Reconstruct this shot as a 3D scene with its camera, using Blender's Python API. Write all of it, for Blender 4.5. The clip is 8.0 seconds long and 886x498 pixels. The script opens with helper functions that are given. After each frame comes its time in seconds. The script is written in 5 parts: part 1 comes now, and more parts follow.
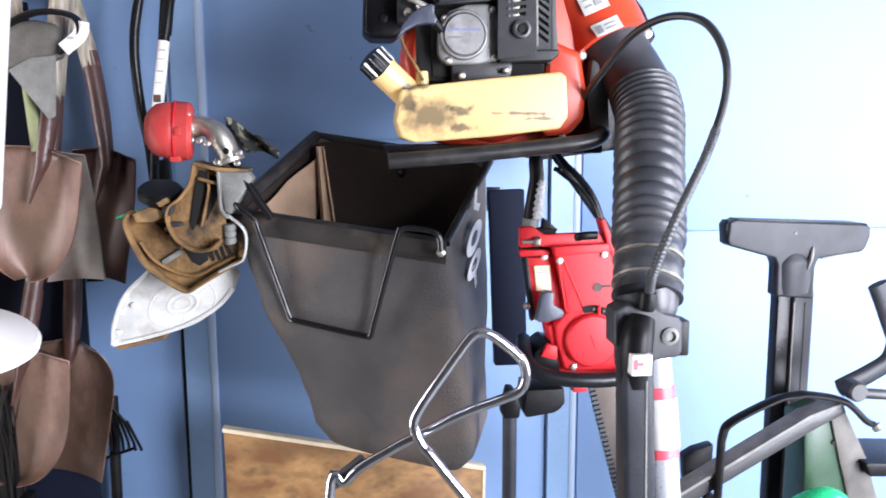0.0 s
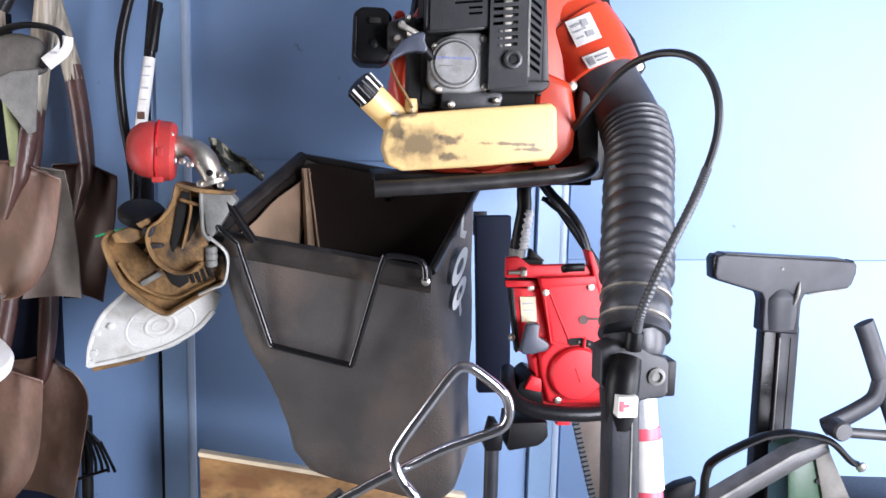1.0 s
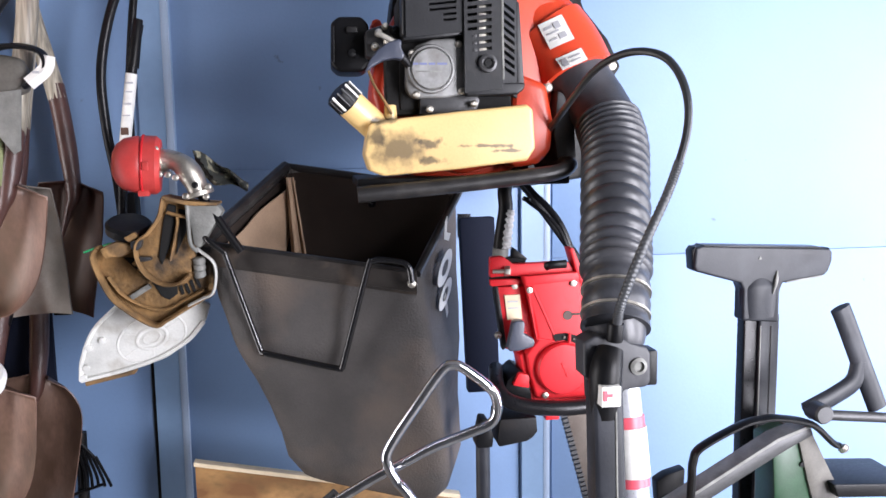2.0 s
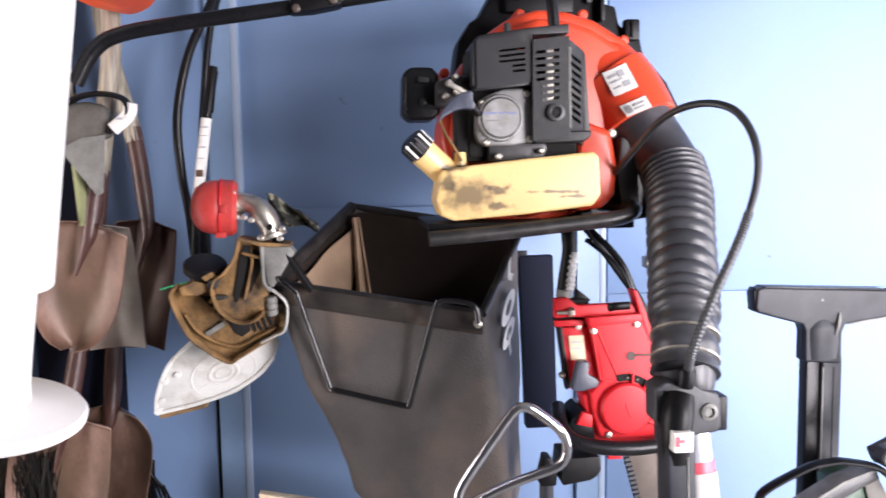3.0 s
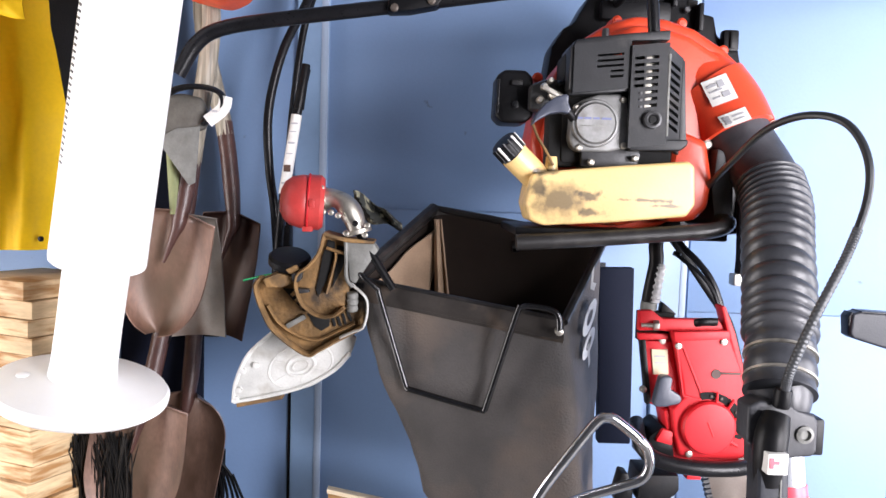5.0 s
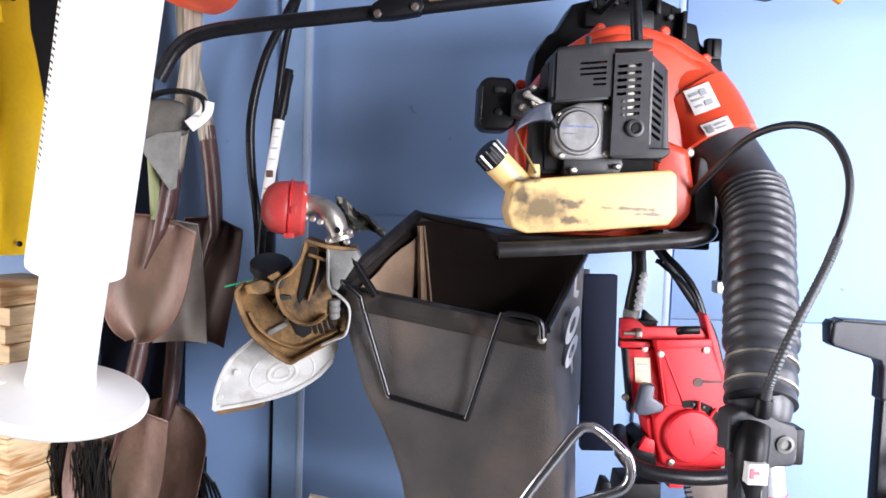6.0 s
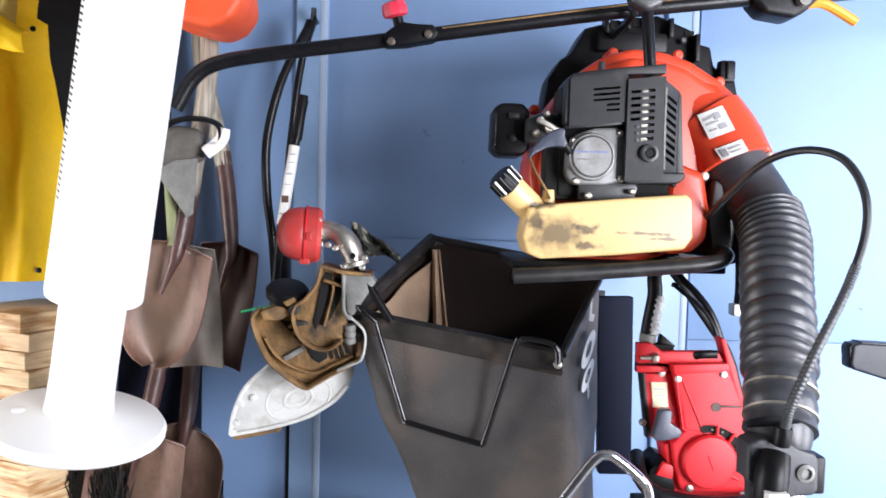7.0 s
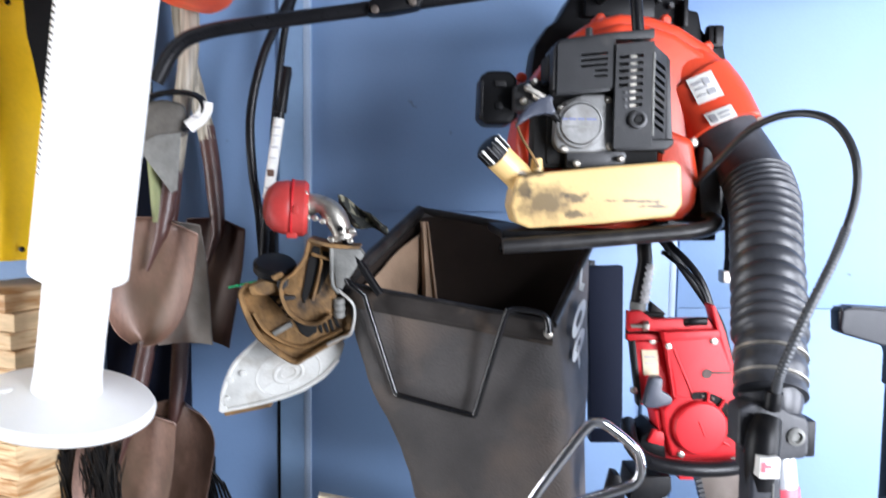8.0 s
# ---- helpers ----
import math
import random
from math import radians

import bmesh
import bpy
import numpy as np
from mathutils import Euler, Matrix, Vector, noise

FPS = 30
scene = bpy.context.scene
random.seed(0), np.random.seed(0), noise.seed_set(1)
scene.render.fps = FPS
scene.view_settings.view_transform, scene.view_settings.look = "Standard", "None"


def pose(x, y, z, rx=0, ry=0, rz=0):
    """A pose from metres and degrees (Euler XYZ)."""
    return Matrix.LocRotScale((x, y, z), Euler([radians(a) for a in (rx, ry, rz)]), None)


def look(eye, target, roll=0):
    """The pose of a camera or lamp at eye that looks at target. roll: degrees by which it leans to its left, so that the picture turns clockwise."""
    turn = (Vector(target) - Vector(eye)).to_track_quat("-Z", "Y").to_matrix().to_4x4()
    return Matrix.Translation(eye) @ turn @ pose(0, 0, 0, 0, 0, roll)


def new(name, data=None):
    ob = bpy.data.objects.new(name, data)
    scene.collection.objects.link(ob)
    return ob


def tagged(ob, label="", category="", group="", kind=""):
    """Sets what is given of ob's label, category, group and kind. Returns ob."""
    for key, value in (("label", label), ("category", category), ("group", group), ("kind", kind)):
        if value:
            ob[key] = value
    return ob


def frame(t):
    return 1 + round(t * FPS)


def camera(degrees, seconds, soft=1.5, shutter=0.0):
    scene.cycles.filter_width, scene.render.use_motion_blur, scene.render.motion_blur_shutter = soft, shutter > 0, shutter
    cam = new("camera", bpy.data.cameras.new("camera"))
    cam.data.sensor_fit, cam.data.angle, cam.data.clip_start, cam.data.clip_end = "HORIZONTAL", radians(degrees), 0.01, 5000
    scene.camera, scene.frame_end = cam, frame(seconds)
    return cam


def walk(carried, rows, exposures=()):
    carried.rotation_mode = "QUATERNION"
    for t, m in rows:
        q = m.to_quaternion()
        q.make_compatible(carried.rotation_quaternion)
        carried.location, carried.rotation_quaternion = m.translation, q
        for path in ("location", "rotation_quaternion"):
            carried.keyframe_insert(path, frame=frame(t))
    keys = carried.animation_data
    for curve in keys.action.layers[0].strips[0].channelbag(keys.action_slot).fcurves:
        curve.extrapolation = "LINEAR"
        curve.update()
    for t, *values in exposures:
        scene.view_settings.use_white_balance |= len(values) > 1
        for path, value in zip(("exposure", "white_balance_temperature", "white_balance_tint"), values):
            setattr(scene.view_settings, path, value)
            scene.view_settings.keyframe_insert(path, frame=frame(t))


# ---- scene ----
cam = camera(58.9, 8.0, shutter=0.5)
PATH = [
    (0, (-0.151, 0.005, 1.476), (0.069, 1.973, 1.191), -0.2),
    (0.5, (-0.131, 0.017, 1.496), (0.13, 1.981, 1.225), 1.2),
    (1, (-0.15, 0.027, 1.502), (0.109, 1.994, 1.246), 1.3),
    (1.2, (-0.149, 0.028, 1.489), (0.106, 1.996, 1.241), 0.6),
    (2.3, (-0.145, -0.01, 1.513), (0.139, 1.956, 1.283), -1.1),
    (2.5, (-0.145, -0.014, 1.53), (0.1, 1.963, 1.355), -1.7),
    (3, (-0.202, -0.026, 1.535), (-0.002, 1.956, 1.353), -0.8),
    (3.5, (-0.23, -0.024, 1.54), (-0.128, 1.968, 1.394), -0.8),
    (4, (-0.221, 0.0, 1.505), (0.06, 1.965, 1.265), 1.1),
    (4.5, (-0.24, -0.009, 1.525), (-0.107, 1.977, 1.333), 1.6),
    (4.7, (-0.244, -0.019, 1.512), (-0.197, 1.975, 1.365), 1.8),
    (5.8, (-0.238, -0.011, 1.535), (-0.172, 1.981, 1.371), 2.3),
    (6, (-0.235, -0.011, 1.523), (-0.155, 1.982, 1.382), 2.1),
    (6.5, (-0.227, -0.005, 1.538), (-0.13, 1.988, 1.404), 1.7),
    (7, (-0.237, -0.012, 1.542), (-0.194, 1.985, 1.436), 1.6),
    (7.5, (-0.247, -0.018, 1.554), (-0.245, 1.98, 1.467), 0.4),
    (8, (-0.235, -0.001, 1.535), (-0.164, 1.991, 1.366), 0.7),
]
EXPOSURES = [(0.0, 0.34, 6050, 17), (1.0, 0.13, 6100, 17), (2.5, 0.09, 6450, 19), (3.0, 0.14, 6600, 21), (4.0, 0.24, 6450, 21), (4.7, 0.22, 6500, 18), (6.0, 0.2, 6250, 18), (7.0, 0.18, 6200, 15), (7.5, 0.18, 6450, 16), (8.0, 0.15, 6000, 13)]
walk(cam, [(t, look(eye, target, roll)) for t, eye, target, roll in PATH], EXPOSURES)

# ---- light ----
world = bpy.data.worlds.new("sky")
scene.world = world
world.use_nodes = True
sky = world.node_tree.nodes.new("ShaderNodeTexSky")
sky.sky_type, sky.sun_disc = "NISHITA", False
sky.sun_elevation, sky.sun_rotation = radians(40), radians(150)
world.node_tree.links.new(sky.outputs["Color"], world.node_tree.nodes["Background"].inputs["Color"])
world.node_tree.nodes["Background"].inputs["Strength"].default_value = 0.12

sun = new("sun", bpy.data.lights.new("sun", "SUN"))
sun.data.energy, sun.data.angle, sun.data.color = 2.0, radians(0.5), (1, 0.95, 0.88)
sun.matrix_world = look((3, -6, 6), (2.6, -2, 0))

day = new("daylight", bpy.data.lights.new("daylight", "AREA"))
day.data.shape, day.data.size, day.data.size_y = "RECTANGLE", 1.1, 1.6
day.data.energy, day.data.color = 166, (0.97, 0.985, 1.0)
day.matrix_world = look((1.68, -0.86, 1.35), (1.3, 1.0, 1.25))

# added fill lamp in an unseen opening, brightens the wall towards the right
east_fill = new("added_fill_east", bpy.data.lights.new("added_fill_east", "AREA"))
east_fill.data.shape, east_fill.data.size, east_fill.data.size_y = "RECTANGLE", 1.0, 1.9
east_fill.data.energy, east_fill.data.color = 75, (0.97, 0.985, 1.0)
east_fill.matrix_world = look((2.56, 0.55, 1.2), (1.2, 1.0, 1.2))

# added fill lamp in an unseen opening, brightens fan, coat and lumber
west_fill = new("added_fill_west", bpy.data.lights.new("added_fill_west", "AREA"))
west_fill.data.shape, west_fill.data.size, west_fill.data.size_y = "RECTANGLE", 0.9, 1.9
west_fill.data.energy, west_fill.data.color = 45, (1.0, 0.97, 0.92)
west_fill.matrix_world = look((-2.26, 1.1, 1.15), (-1.3, 1.4, 1.2))


# ---- materials ----
def mat(name, color, rough=0.5, metal=0.0, var=0.25, scale=9.0, fine=260.0, bump=0.03, stain=None, stain_at=(0.55, 0.7), stain_scale=6.0, coat=0.0, stretch=(1, 1, 1), spec=0.5, spots=(), spot_color=(0.05, 0.04, 0.03)):
    """A worn surface: broad and fine variation, an optional stain colour with its own blotches, and fine relief."""
    m = bpy.data.materials.new(name)
    m.use_nodes = True
    n, link = m.node_tree.nodes, m.node_tree.links.new
    bsdf = n["Principled BSDF"]
    where = n.new("ShaderNodeTexCoord")
    mapping = n.new("ShaderNodeMapping")
    mapping.inputs["Scale"].default_value = stretch
    link(where.outputs["Object"], mapping.inputs["Vector"])

    def cloud(size, detail=4.0):
        t = n.new("ShaderNodeTexNoise")
        t.inputs["Scale"].default_value, t.inputs["Detail"].default_value = size, detail
        link(mapping.outputs["Vector"], t.inputs["Vector"])
        return t.outputs["Fac"]

    def mixed(kind, fac, a, b):
        x = n.new("ShaderNodeMix")
        x.data_type, x.blend_type = "RGBA", kind
        if isinstance(fac, float):
            x.inputs[0].default_value = fac
        else:
            link(fac, x.inputs[0])
        for socket, v in ((x.inputs[6], a), (x.inputs[7], b)):
            if isinstance(v, tuple):
                socket.default_value = (*v[:3], 1)
            else:
                link(v, socket)
        return x.outputs[2]

    def ramp(fac, lo, hi, a=0.0, b=1.0):
        r = n.new("ShaderNodeMapRange")
        for k, v in zip(("From Min", "From Max", "To Min", "To Max"), (lo, hi, a, b)):
            r.inputs[k].default_value = v
        link(fac, r.inputs["Value"])
        return r.outputs["Result"]

    broad, grain = cloud(scale), cloud(fine, 6.0)
    dark = tuple(c * (1 - var) for c in color)
    light = tuple(min(1, c * (1 + var * 0.6)) for c in color)
    c = mixed("MIX", ramp(broad, 0.3, 0.7), dark, light)
    c = mixed("MULTIPLY", ramp(grain, 0.35, 0.6, var * 0.8, 0.0), c, tuple([0.55] * 3))
    if stain:
        c = mixed("MIX", ramp(cloud(stain_scale, 8.0), *stain_at), c, stain)
    for centre, size, edge in spots:
        away = n.new("ShaderNodeVectorMath")
        away.operation = "SUBTRACT"
        away.inputs[1].default_value = centre
        link(where.outputs["Object"], away.inputs[0])
        unit = n.new("ShaderNodeVectorMath")
        unit.operation = "DIVIDE"
        unit.inputs[1].default_value = size
        link(away.outputs["Vector"], unit.inputs[0])
        reach = n.new("ShaderNodeVectorMath")
        reach.operation = "LENGTH"
        link(unit.outputs["Vector"], reach.inputs[0])
        rough_edge = n.new("ShaderNodeMath")
        rough_edge.operation = "ADD"
        link(reach.outputs["Value"], rough_edge.inputs[0])
        link(ramp(cloud(55.0, 6.0), 0.3, 0.7, -edge, edge), rough_edge.inputs[1])
        c = mixed("MIX", ramp(rough_edge.outputs["Value"], 1.15, 0.45, 0.0, 0.78), c, spot_color)
    link(c, bsdf.inputs["Base Color"])
    link(ramp(grain, 0.3, 0.7, max(0.03, rough - 0.04), min(1, rough + 0.06)), bsdf.inputs["Roughness"])
    bsdf.inputs["Metallic"].default_value = metal
    bsdf.inputs["Coat Weight"].default_value = coat
    bsdf.inputs["Specular IOR Level"].default_value = spec
    if bump:
        b = n.new("ShaderNodeBump")
        b.inputs["Strength"].default_value, b.inputs["Distance"].default_value = bump * 4, 0.002
        link(grain, b.inputs["Height"])
        link(b.outputs["Normal"], bsdf.inputs["Normal"])
    return m


BLUE = mat("blue_painted_panel", (0.174, 0.277, 0.468), 0.5, var=0.075, scale=2.4, fine=140, bump=0.03, stain=(0.1, 0.14, 0.2), stain_at=(0.715, 0.76), stain_scale=22)
BLUE_TRIM = mat("blue_painted_trim", (0.21, 0.325, 0.5), 0.36, var=0.08, scale=5, fine=70, bump=0.04)
NAVY = mat("navy_slab", (0.006, 0.009, 0.022), 0.7, var=0.12, scale=4, spec=0.15)
PLASTER = mat("grey_wall", (0.12, 0.12, 0.12), 0.85, var=0.15, scale=2)
CONCRETE = mat("concrete", (0.18, 0.175, 0.165), 0.9, var=0.25, scale=3, bump=0.12)
ORANGE = mat("orange_red_plastic", (0.62, 0.055, 0.018), 0.36, var=0.15, scale=12, stain=(0.32, 0.035, 0.015), stain_at=(0.6, 0.8), stain_scale=16, bump=0.03)
ORANGE_BAG = mat("orange_cover", (0.75, 0.09, 0.02), 0.5, var=0.2, scale=14)
RED = mat("chainsaw_red", (0.6, 0.016, 0.022), 0.46, var=0.16, scale=14, stain=(0.3, 0.012, 0.014), stain_at=(0.6, 0.8), stain_scale=22, bump=0.02, spec=0.3)
GRIME = mat("oily_grime", (0.07, 0.035, 0.028), 0.6, var=0.3, scale=60)
TAPE = mat("pale_wrinkled_tape", (0.5, 0.5, 0.5), 0.5, var=0.3, scale=60, fine=200, bump=0.2)
RED_HEAD = mat("faded_red_plastic", (0.5, 0.045, 0.04), 0.42, var=0.2, scale=25, bump=0.03)
BLACK = mat("black_plastic", (0.005, 0.005, 0.006), 0.4, var=0.35, scale=20, stain=(0.016, 0.014, 0.013), stain_at=(0.56, 0.8), stain_scale=18, spec=0.2)
RUBBER = mat("black_rubber", (0.008, 0.008, 0.0095), 0.3, var=0.3, scale=20, spec=0.25)
WIRE = mat("glossy_black_wire", (0.007, 0.007, 0.008), 0.16, var=0.2, scale=30, spec=0.6)
BAR = mat("worn_black_bar", (0.014, 0.013, 0.013), 0.36, var=0.35, scale=18, stain=(0.055, 0.05, 0.046), stain_at=(0.5, 0.8), stain_scale=25)
CHARCOAL = mat("charcoal_engine_cover", (0.013, 0.0135, 0.0155), 0.42, var=0.35, scale=20, stain=(0.05, 0.046, 0.042), stain_at=(0.53, 0.8), stain_scale=22, spec=0.35)
# near-black, also paints the shade in hollows and gaps
SLOT = mat("dark_inside", (0.006, 0.006, 0.006), 0.9, var=0.2)
FABRIC = mat("black_bag_fabric", (0.066, 0.06, 0.057), 0.62, var=0.4, scale=7, fine=260, bump=0.22, stain=(0.14, 0.105, 0.082), stain_at=(0.47, 0.72), stain_scale=5)
# darker than the fabric: the shade inside the bag as a colour
BAGSHADE = mat("shaded_bag_inside", (0.026, 0.018, 0.014), 0.8, var=0.4, scale=5, spec=0.2)
BANDMAT = mat("worn_rim_strip", (0.035, 0.03, 0.027), 0.5, var=0.4, scale=14, stain=(0.11, 0.08, 0.06), stain_at=(0.48, 0.7), stain_scale=12, spec=0.3)
TAN = mat("tan_lining", (0.34, 0.23, 0.15), 0.85, var=0.25, scale=12, bump=0.08)
TANK = mat("yellowed_fuel_tank", (0.7, 0.48, 0.2), 0.36, var=0.12, scale=8, stain=(0.4, 0.24, 0.08), stain_at=(0.7, 0.82), stain_scale=12, bump=0.03,
           spots=(((-0.137, -0.2, 0.046), (0.046, 0.3, 0.03), 0.3), ((-0.168, -0.2, 0.066), (0.012, 0.3, 0.022), 0.4), ((-0.09, -0.2, 0.054), (0.02, 0.3, 0.008), 0.75), ((-0.085, -0.2, 0.028), (0.03, 0.3, 0.006), 0.7), ((0.0, -0.2, 0.05), (0.04, 0.3, 0.003), 0.9), ((0.035, -0.2, 0.042), (0.022, 0.3, 0.0025), 0.8), ((-0.155, -0.2, 0.09), (0.022, 0.3, 0.007), 0.7)))
STEEL = mat("dull_aluminium", (0.56, 0.53, 0.47), 0.44, metal=1.0, var=0.25, scale=25, stain=(0.2, 0.18, 0.15), stain_at=(0.58, 0.75), stain_scale=30)
STARTER = mat("grey_starter_cover", (0.24, 0.24, 0.235), 0.48, metal=0.3, var=0.35, scale=25, stain=(0.12, 0.11, 0.1), stain_at=(0.5, 0.72), stain_scale=30)
CHROME = mat("chrome", (0.62, 0.62, 0.64), 0.14, metal=1.0, var=0.15, scale=30, bump=0.01)
BARSTEEL = mat("bar_steel", (0.11, 0.09, 0.075), 0.5, metal=0.35, var=0.4, scale=14, stain=(0.07, 0.05, 0.04), stain_at=(0.5, 0.7), stain_scale=12)
RUST = mat("rusty_blade", (0.2, 0.112, 0.08), 0.45, metal=0.15, var=0.55, scale=11, fine=120, stain=(0.13, 0.085, 0.055), stain_at=(0.5, 0.75), stain_scale=7, bump=0.035, stretch=(1.6, 1.6, 0.7))
BROWNBLADE = mat("brown_rust_blade", (0.16, 0.095, 0.07), 0.42, metal=0.1, var=0.5, scale=14, fine=120, stain=(0.08, 0.045, 0.03), stain_at=(0.5, 0.68), stain_scale=8, bump=0.04, stretch=(1.6, 1.6, 0.7))
DARKRUST = mat("dark_rust_blade", (0.055, 0.02, 0.014), 0.46, metal=0.1, var=0.5, scale=13, fine=120, stain=(0.08, 0.045, 0.03), stain_at=(0.5, 0.7), stain_scale=7, bump=0.035, stretch=(1.6, 1.6, 0.7))
GREYSTEEL = mat("grey_blade", (0.26, 0.235, 0.21), 0.5, metal=0.15, var=0.3, scale=10, stain=(0.15, 0.09, 0.06), stain_at=(0.5, 0.7), stain_scale=8, bump=0.035)
GALV = mat("grey_dusty_metal", (0.22, 0.22, 0.205), 0.6, metal=0.2, var=0.3, scale=30, stain=(0.13, 0.13, 0.12), stain_at=(0.5, 0.7), stain_scale=25, bump=0.1)
WOOD = mat("weathered_handle", (0.36, 0.32, 0.25), 0.45, var=0.6, scale=22, fine=60, bump=0.12, stretch=(5, 5, 0.2))
BROWNWOOD = mat("brown_painted_socket", (0.075, 0.034, 0.028), 0.34, var=0.35, scale=15, bump=0.08)
DIRT = mat("dirt_caked_plastic", (0.29, 0.165, 0.062), 0.8, var=0.55, scale=22, fine=140, stain=(0.05, 0.034, 0.022), stain_at=(0.5, 0.66), stain_scale=16, bump=0.3)
WHITE = mat("white_plastic", (0.9, 0.9, 0.885), 0.4, var=0.04, scale=8, bump=0.01)
OFFWHITE = mat("scuffed_white_guard", (0.64, 0.64, 0.61), 0.42, var=0.2, scale=14, stain=(0.36, 0.33, 0.28), stain_at=(0.6, 0.8), stain_scale=16)
PAPER = mat("white_sticker", (0.75, 0.74, 0.7), 0.55, var=0.12, scale=50, bump=0)
INK = mat("grey_print", (0.4, 0.4, 0.42), 0.6, var=0.2)
BLUEINK = mat("faded_blue_print", (0.14, 0.16, 0.3), 0.5, var=0.2)
PINK = mat("pink_red_label", (0.75, 0.1, 0.14), 0.4, var=0.15, scale=30)
SILVER = mat("silver_tube", (0.62, 0.64, 0.68), 0.3, metal=0.5, var=0.1, scale=15)
YELLOW = mat("yellow_raincoat", (0.95, 0.59, 0.006), 0.55, var=0.12, scale=6, fine=120, bump=0.03, stain=(0.72, 0.4, 0.01), stain_at=(0.6, 0.85), stain_scale=5, spec=0.2)
YELLOW_LINING = mat("olive_yellow_lining", (0.5, 0.36, 0.06), 0.6, var=0.2, scale=9, bump=0.06)
BLACKCLOTH = mat("black_cloth", (0.01, 0.01, 0.011), 0.9, var=0.3, fine=300, bump=0.1)
BRISTLE = mat("black_bristle", (0.014, 0.013, 0.013), 0.6, var=0.3)
LUMBER = mat("sawn_lumber", (0.68, 0.49, 0.28), 0.75, var=0.3, scale=6, fine=50, bump=0.08, stain=(0.36, 0.18, 0.06), stain_at=(0.5, 0.64), stain_scale=7, stretch=(1.2, 1.2, 9))
OSB = mat("strand_board", (0.36, 0.195, 0.07), 0.6, var=0.5, scale=22, fine=70, bump=0.06, stain=(0.17, 0.075, 0.025), stain_at=(0.48, 0.62), stain_scale=11, stretch=(1, 1, 1.6))
PALE = mat("pale_cut_edge", (0.72, 0.6, 0.42), 0.7, var=0.15, scale=40)
GREEN = mat("green_plastic", (0.018, 0.06, 0.027), 0.35, var=0.3, scale=20)
BRIGHTGREEN = mat("bright_green_plastic", (0.02, 0.42, 0.16), 0.25, var=0.15, scale=20)
AMBER = mat("orange_lever_plastic", (0.85, 0.3, 0.02), 0.4, var=0.1)
PINKKNOB = mat("red_knob_plastic", (0.62, 0.03, 0.06), 0.35, var=0.15)
MUDGREY = mat("dusty_grey_brown", (0.12, 0.11, 0.095), 0.6, var=0.4, scale=18, stain=(0.05, 0.045, 0.04), stain_at=(0.5, 0.7), stain_scale=14)
GREYBAR = mat("grey_metal_bar", (0.06, 0.06, 0.062), 0.42, metal=0.5, var=0.3, scale=20)
TUBEGREY = mat("dark_grey_tube", (0.018, 0.02, 0.026), 0.44, var=0.3, scale=10, spec=0.3, stain=(0.035, 0.037, 0.045), stain_at=(0.5, 0.75), stain_scale=16)
ELBOW = mat("grey_worn_rubber", (0.035, 0.036, 0.042), 0.45, var=0.4, scale=14, stain=(0.075, 0.075, 0.085), stain_at=(0.5, 0.8), stain_scale=9, spec=0.4)
HOSE = mat("ribbed_hose_rubber", (0.04, 0.042, 0.049), 0.36, var=0.3, scale=16, stain=(0.065, 0.065, 0.07), stain_at=(0.5, 0.8), stain_scale=14, spec=0.45)
# lighter blue: light on the ribs' right flanks, put into the colour
RIBLIT = mat("blue_rib_lit_edge", (0.34, 0.43, 0.57), 0.45, var=0.08)
PULL = mat("blue_grey_plastic", (0.045, 0.052, 0.075), 0.35, var=0.2)
SPRING = mat("cable_spring_grey", (0.06, 0.063, 0.068), 0.42, metal=0.2, var=0.15)
CABLE = mat("cable_sheath", (0.03, 0.032, 0.035), 0.36, metal=0.3, var=0.2)


# ---- building helpers ----
def origin_of(ob):
    p = Vector()
    while ob:
        p += ob.location
        ob = ob.parent
    return p


def thing(name, at, label, category, group="", kind=""):
    e = new(name)
    e.empty_display_size = 0.05
    e.location = at
    return tagged(e, label, category, group, kind)


def part(name, bm, material, parent=None, label="", smooth=35):
    if parent is not None:
        bmesh.ops.translate(bm, verts=bm.verts, vec=-origin_of(parent))
    bmesh.ops.recalc_face_normals(bm, faces=bm.faces)
    for e in bm.edges:
        e.smooth = len(e.link_faces) == 2 and e.calc_face_angle(0) < radians(smooth)
    for f in bm.faces:
        f.smooth = True
    me = bpy.data.meshes.new(name)
    bm.to_mesh(me)
    bm.free()
    me.materials.append(material)
    ob = new(name, me)
    ob.parent = parent
    return tagged(ob, label)


def soften(bm, geom_edges, r, seg=2):
    if r > 0:
        bmesh.ops.bevel(bm, geom=geom_edges, offset=r, segments=seg, profile=0.6, affect="EDGES", clamp_overlap=True)


def box(lo, hi, r=0.003, bm=None, turn=None):
    """A rounded box between two corners; turn: a matrix about its centre."""
    out = bmesh.new()
    bmesh.ops.create_cube(out, size=1)
    c = (Vector(lo) + Vector(hi)) / 2
    size = Vector(hi) - Vector(lo)
    for v in out.verts:
        v.co = Vector([v.co[k] * size[k] for k in range(3)])
    soften(out, out.edges[:], r)
    for v in out.verts:
        v.co = (turn @ v.co if turn else v.co) + c
    return merged(bm, out)


def merged(bm, out):
    if bm is None:
        return out
    me = bpy.data.meshes.new("joint")
    out.to_mesh(me)
    out.free()
    bm.from_mesh(me)
    bpy.data.meshes.remove(me)
    return bm


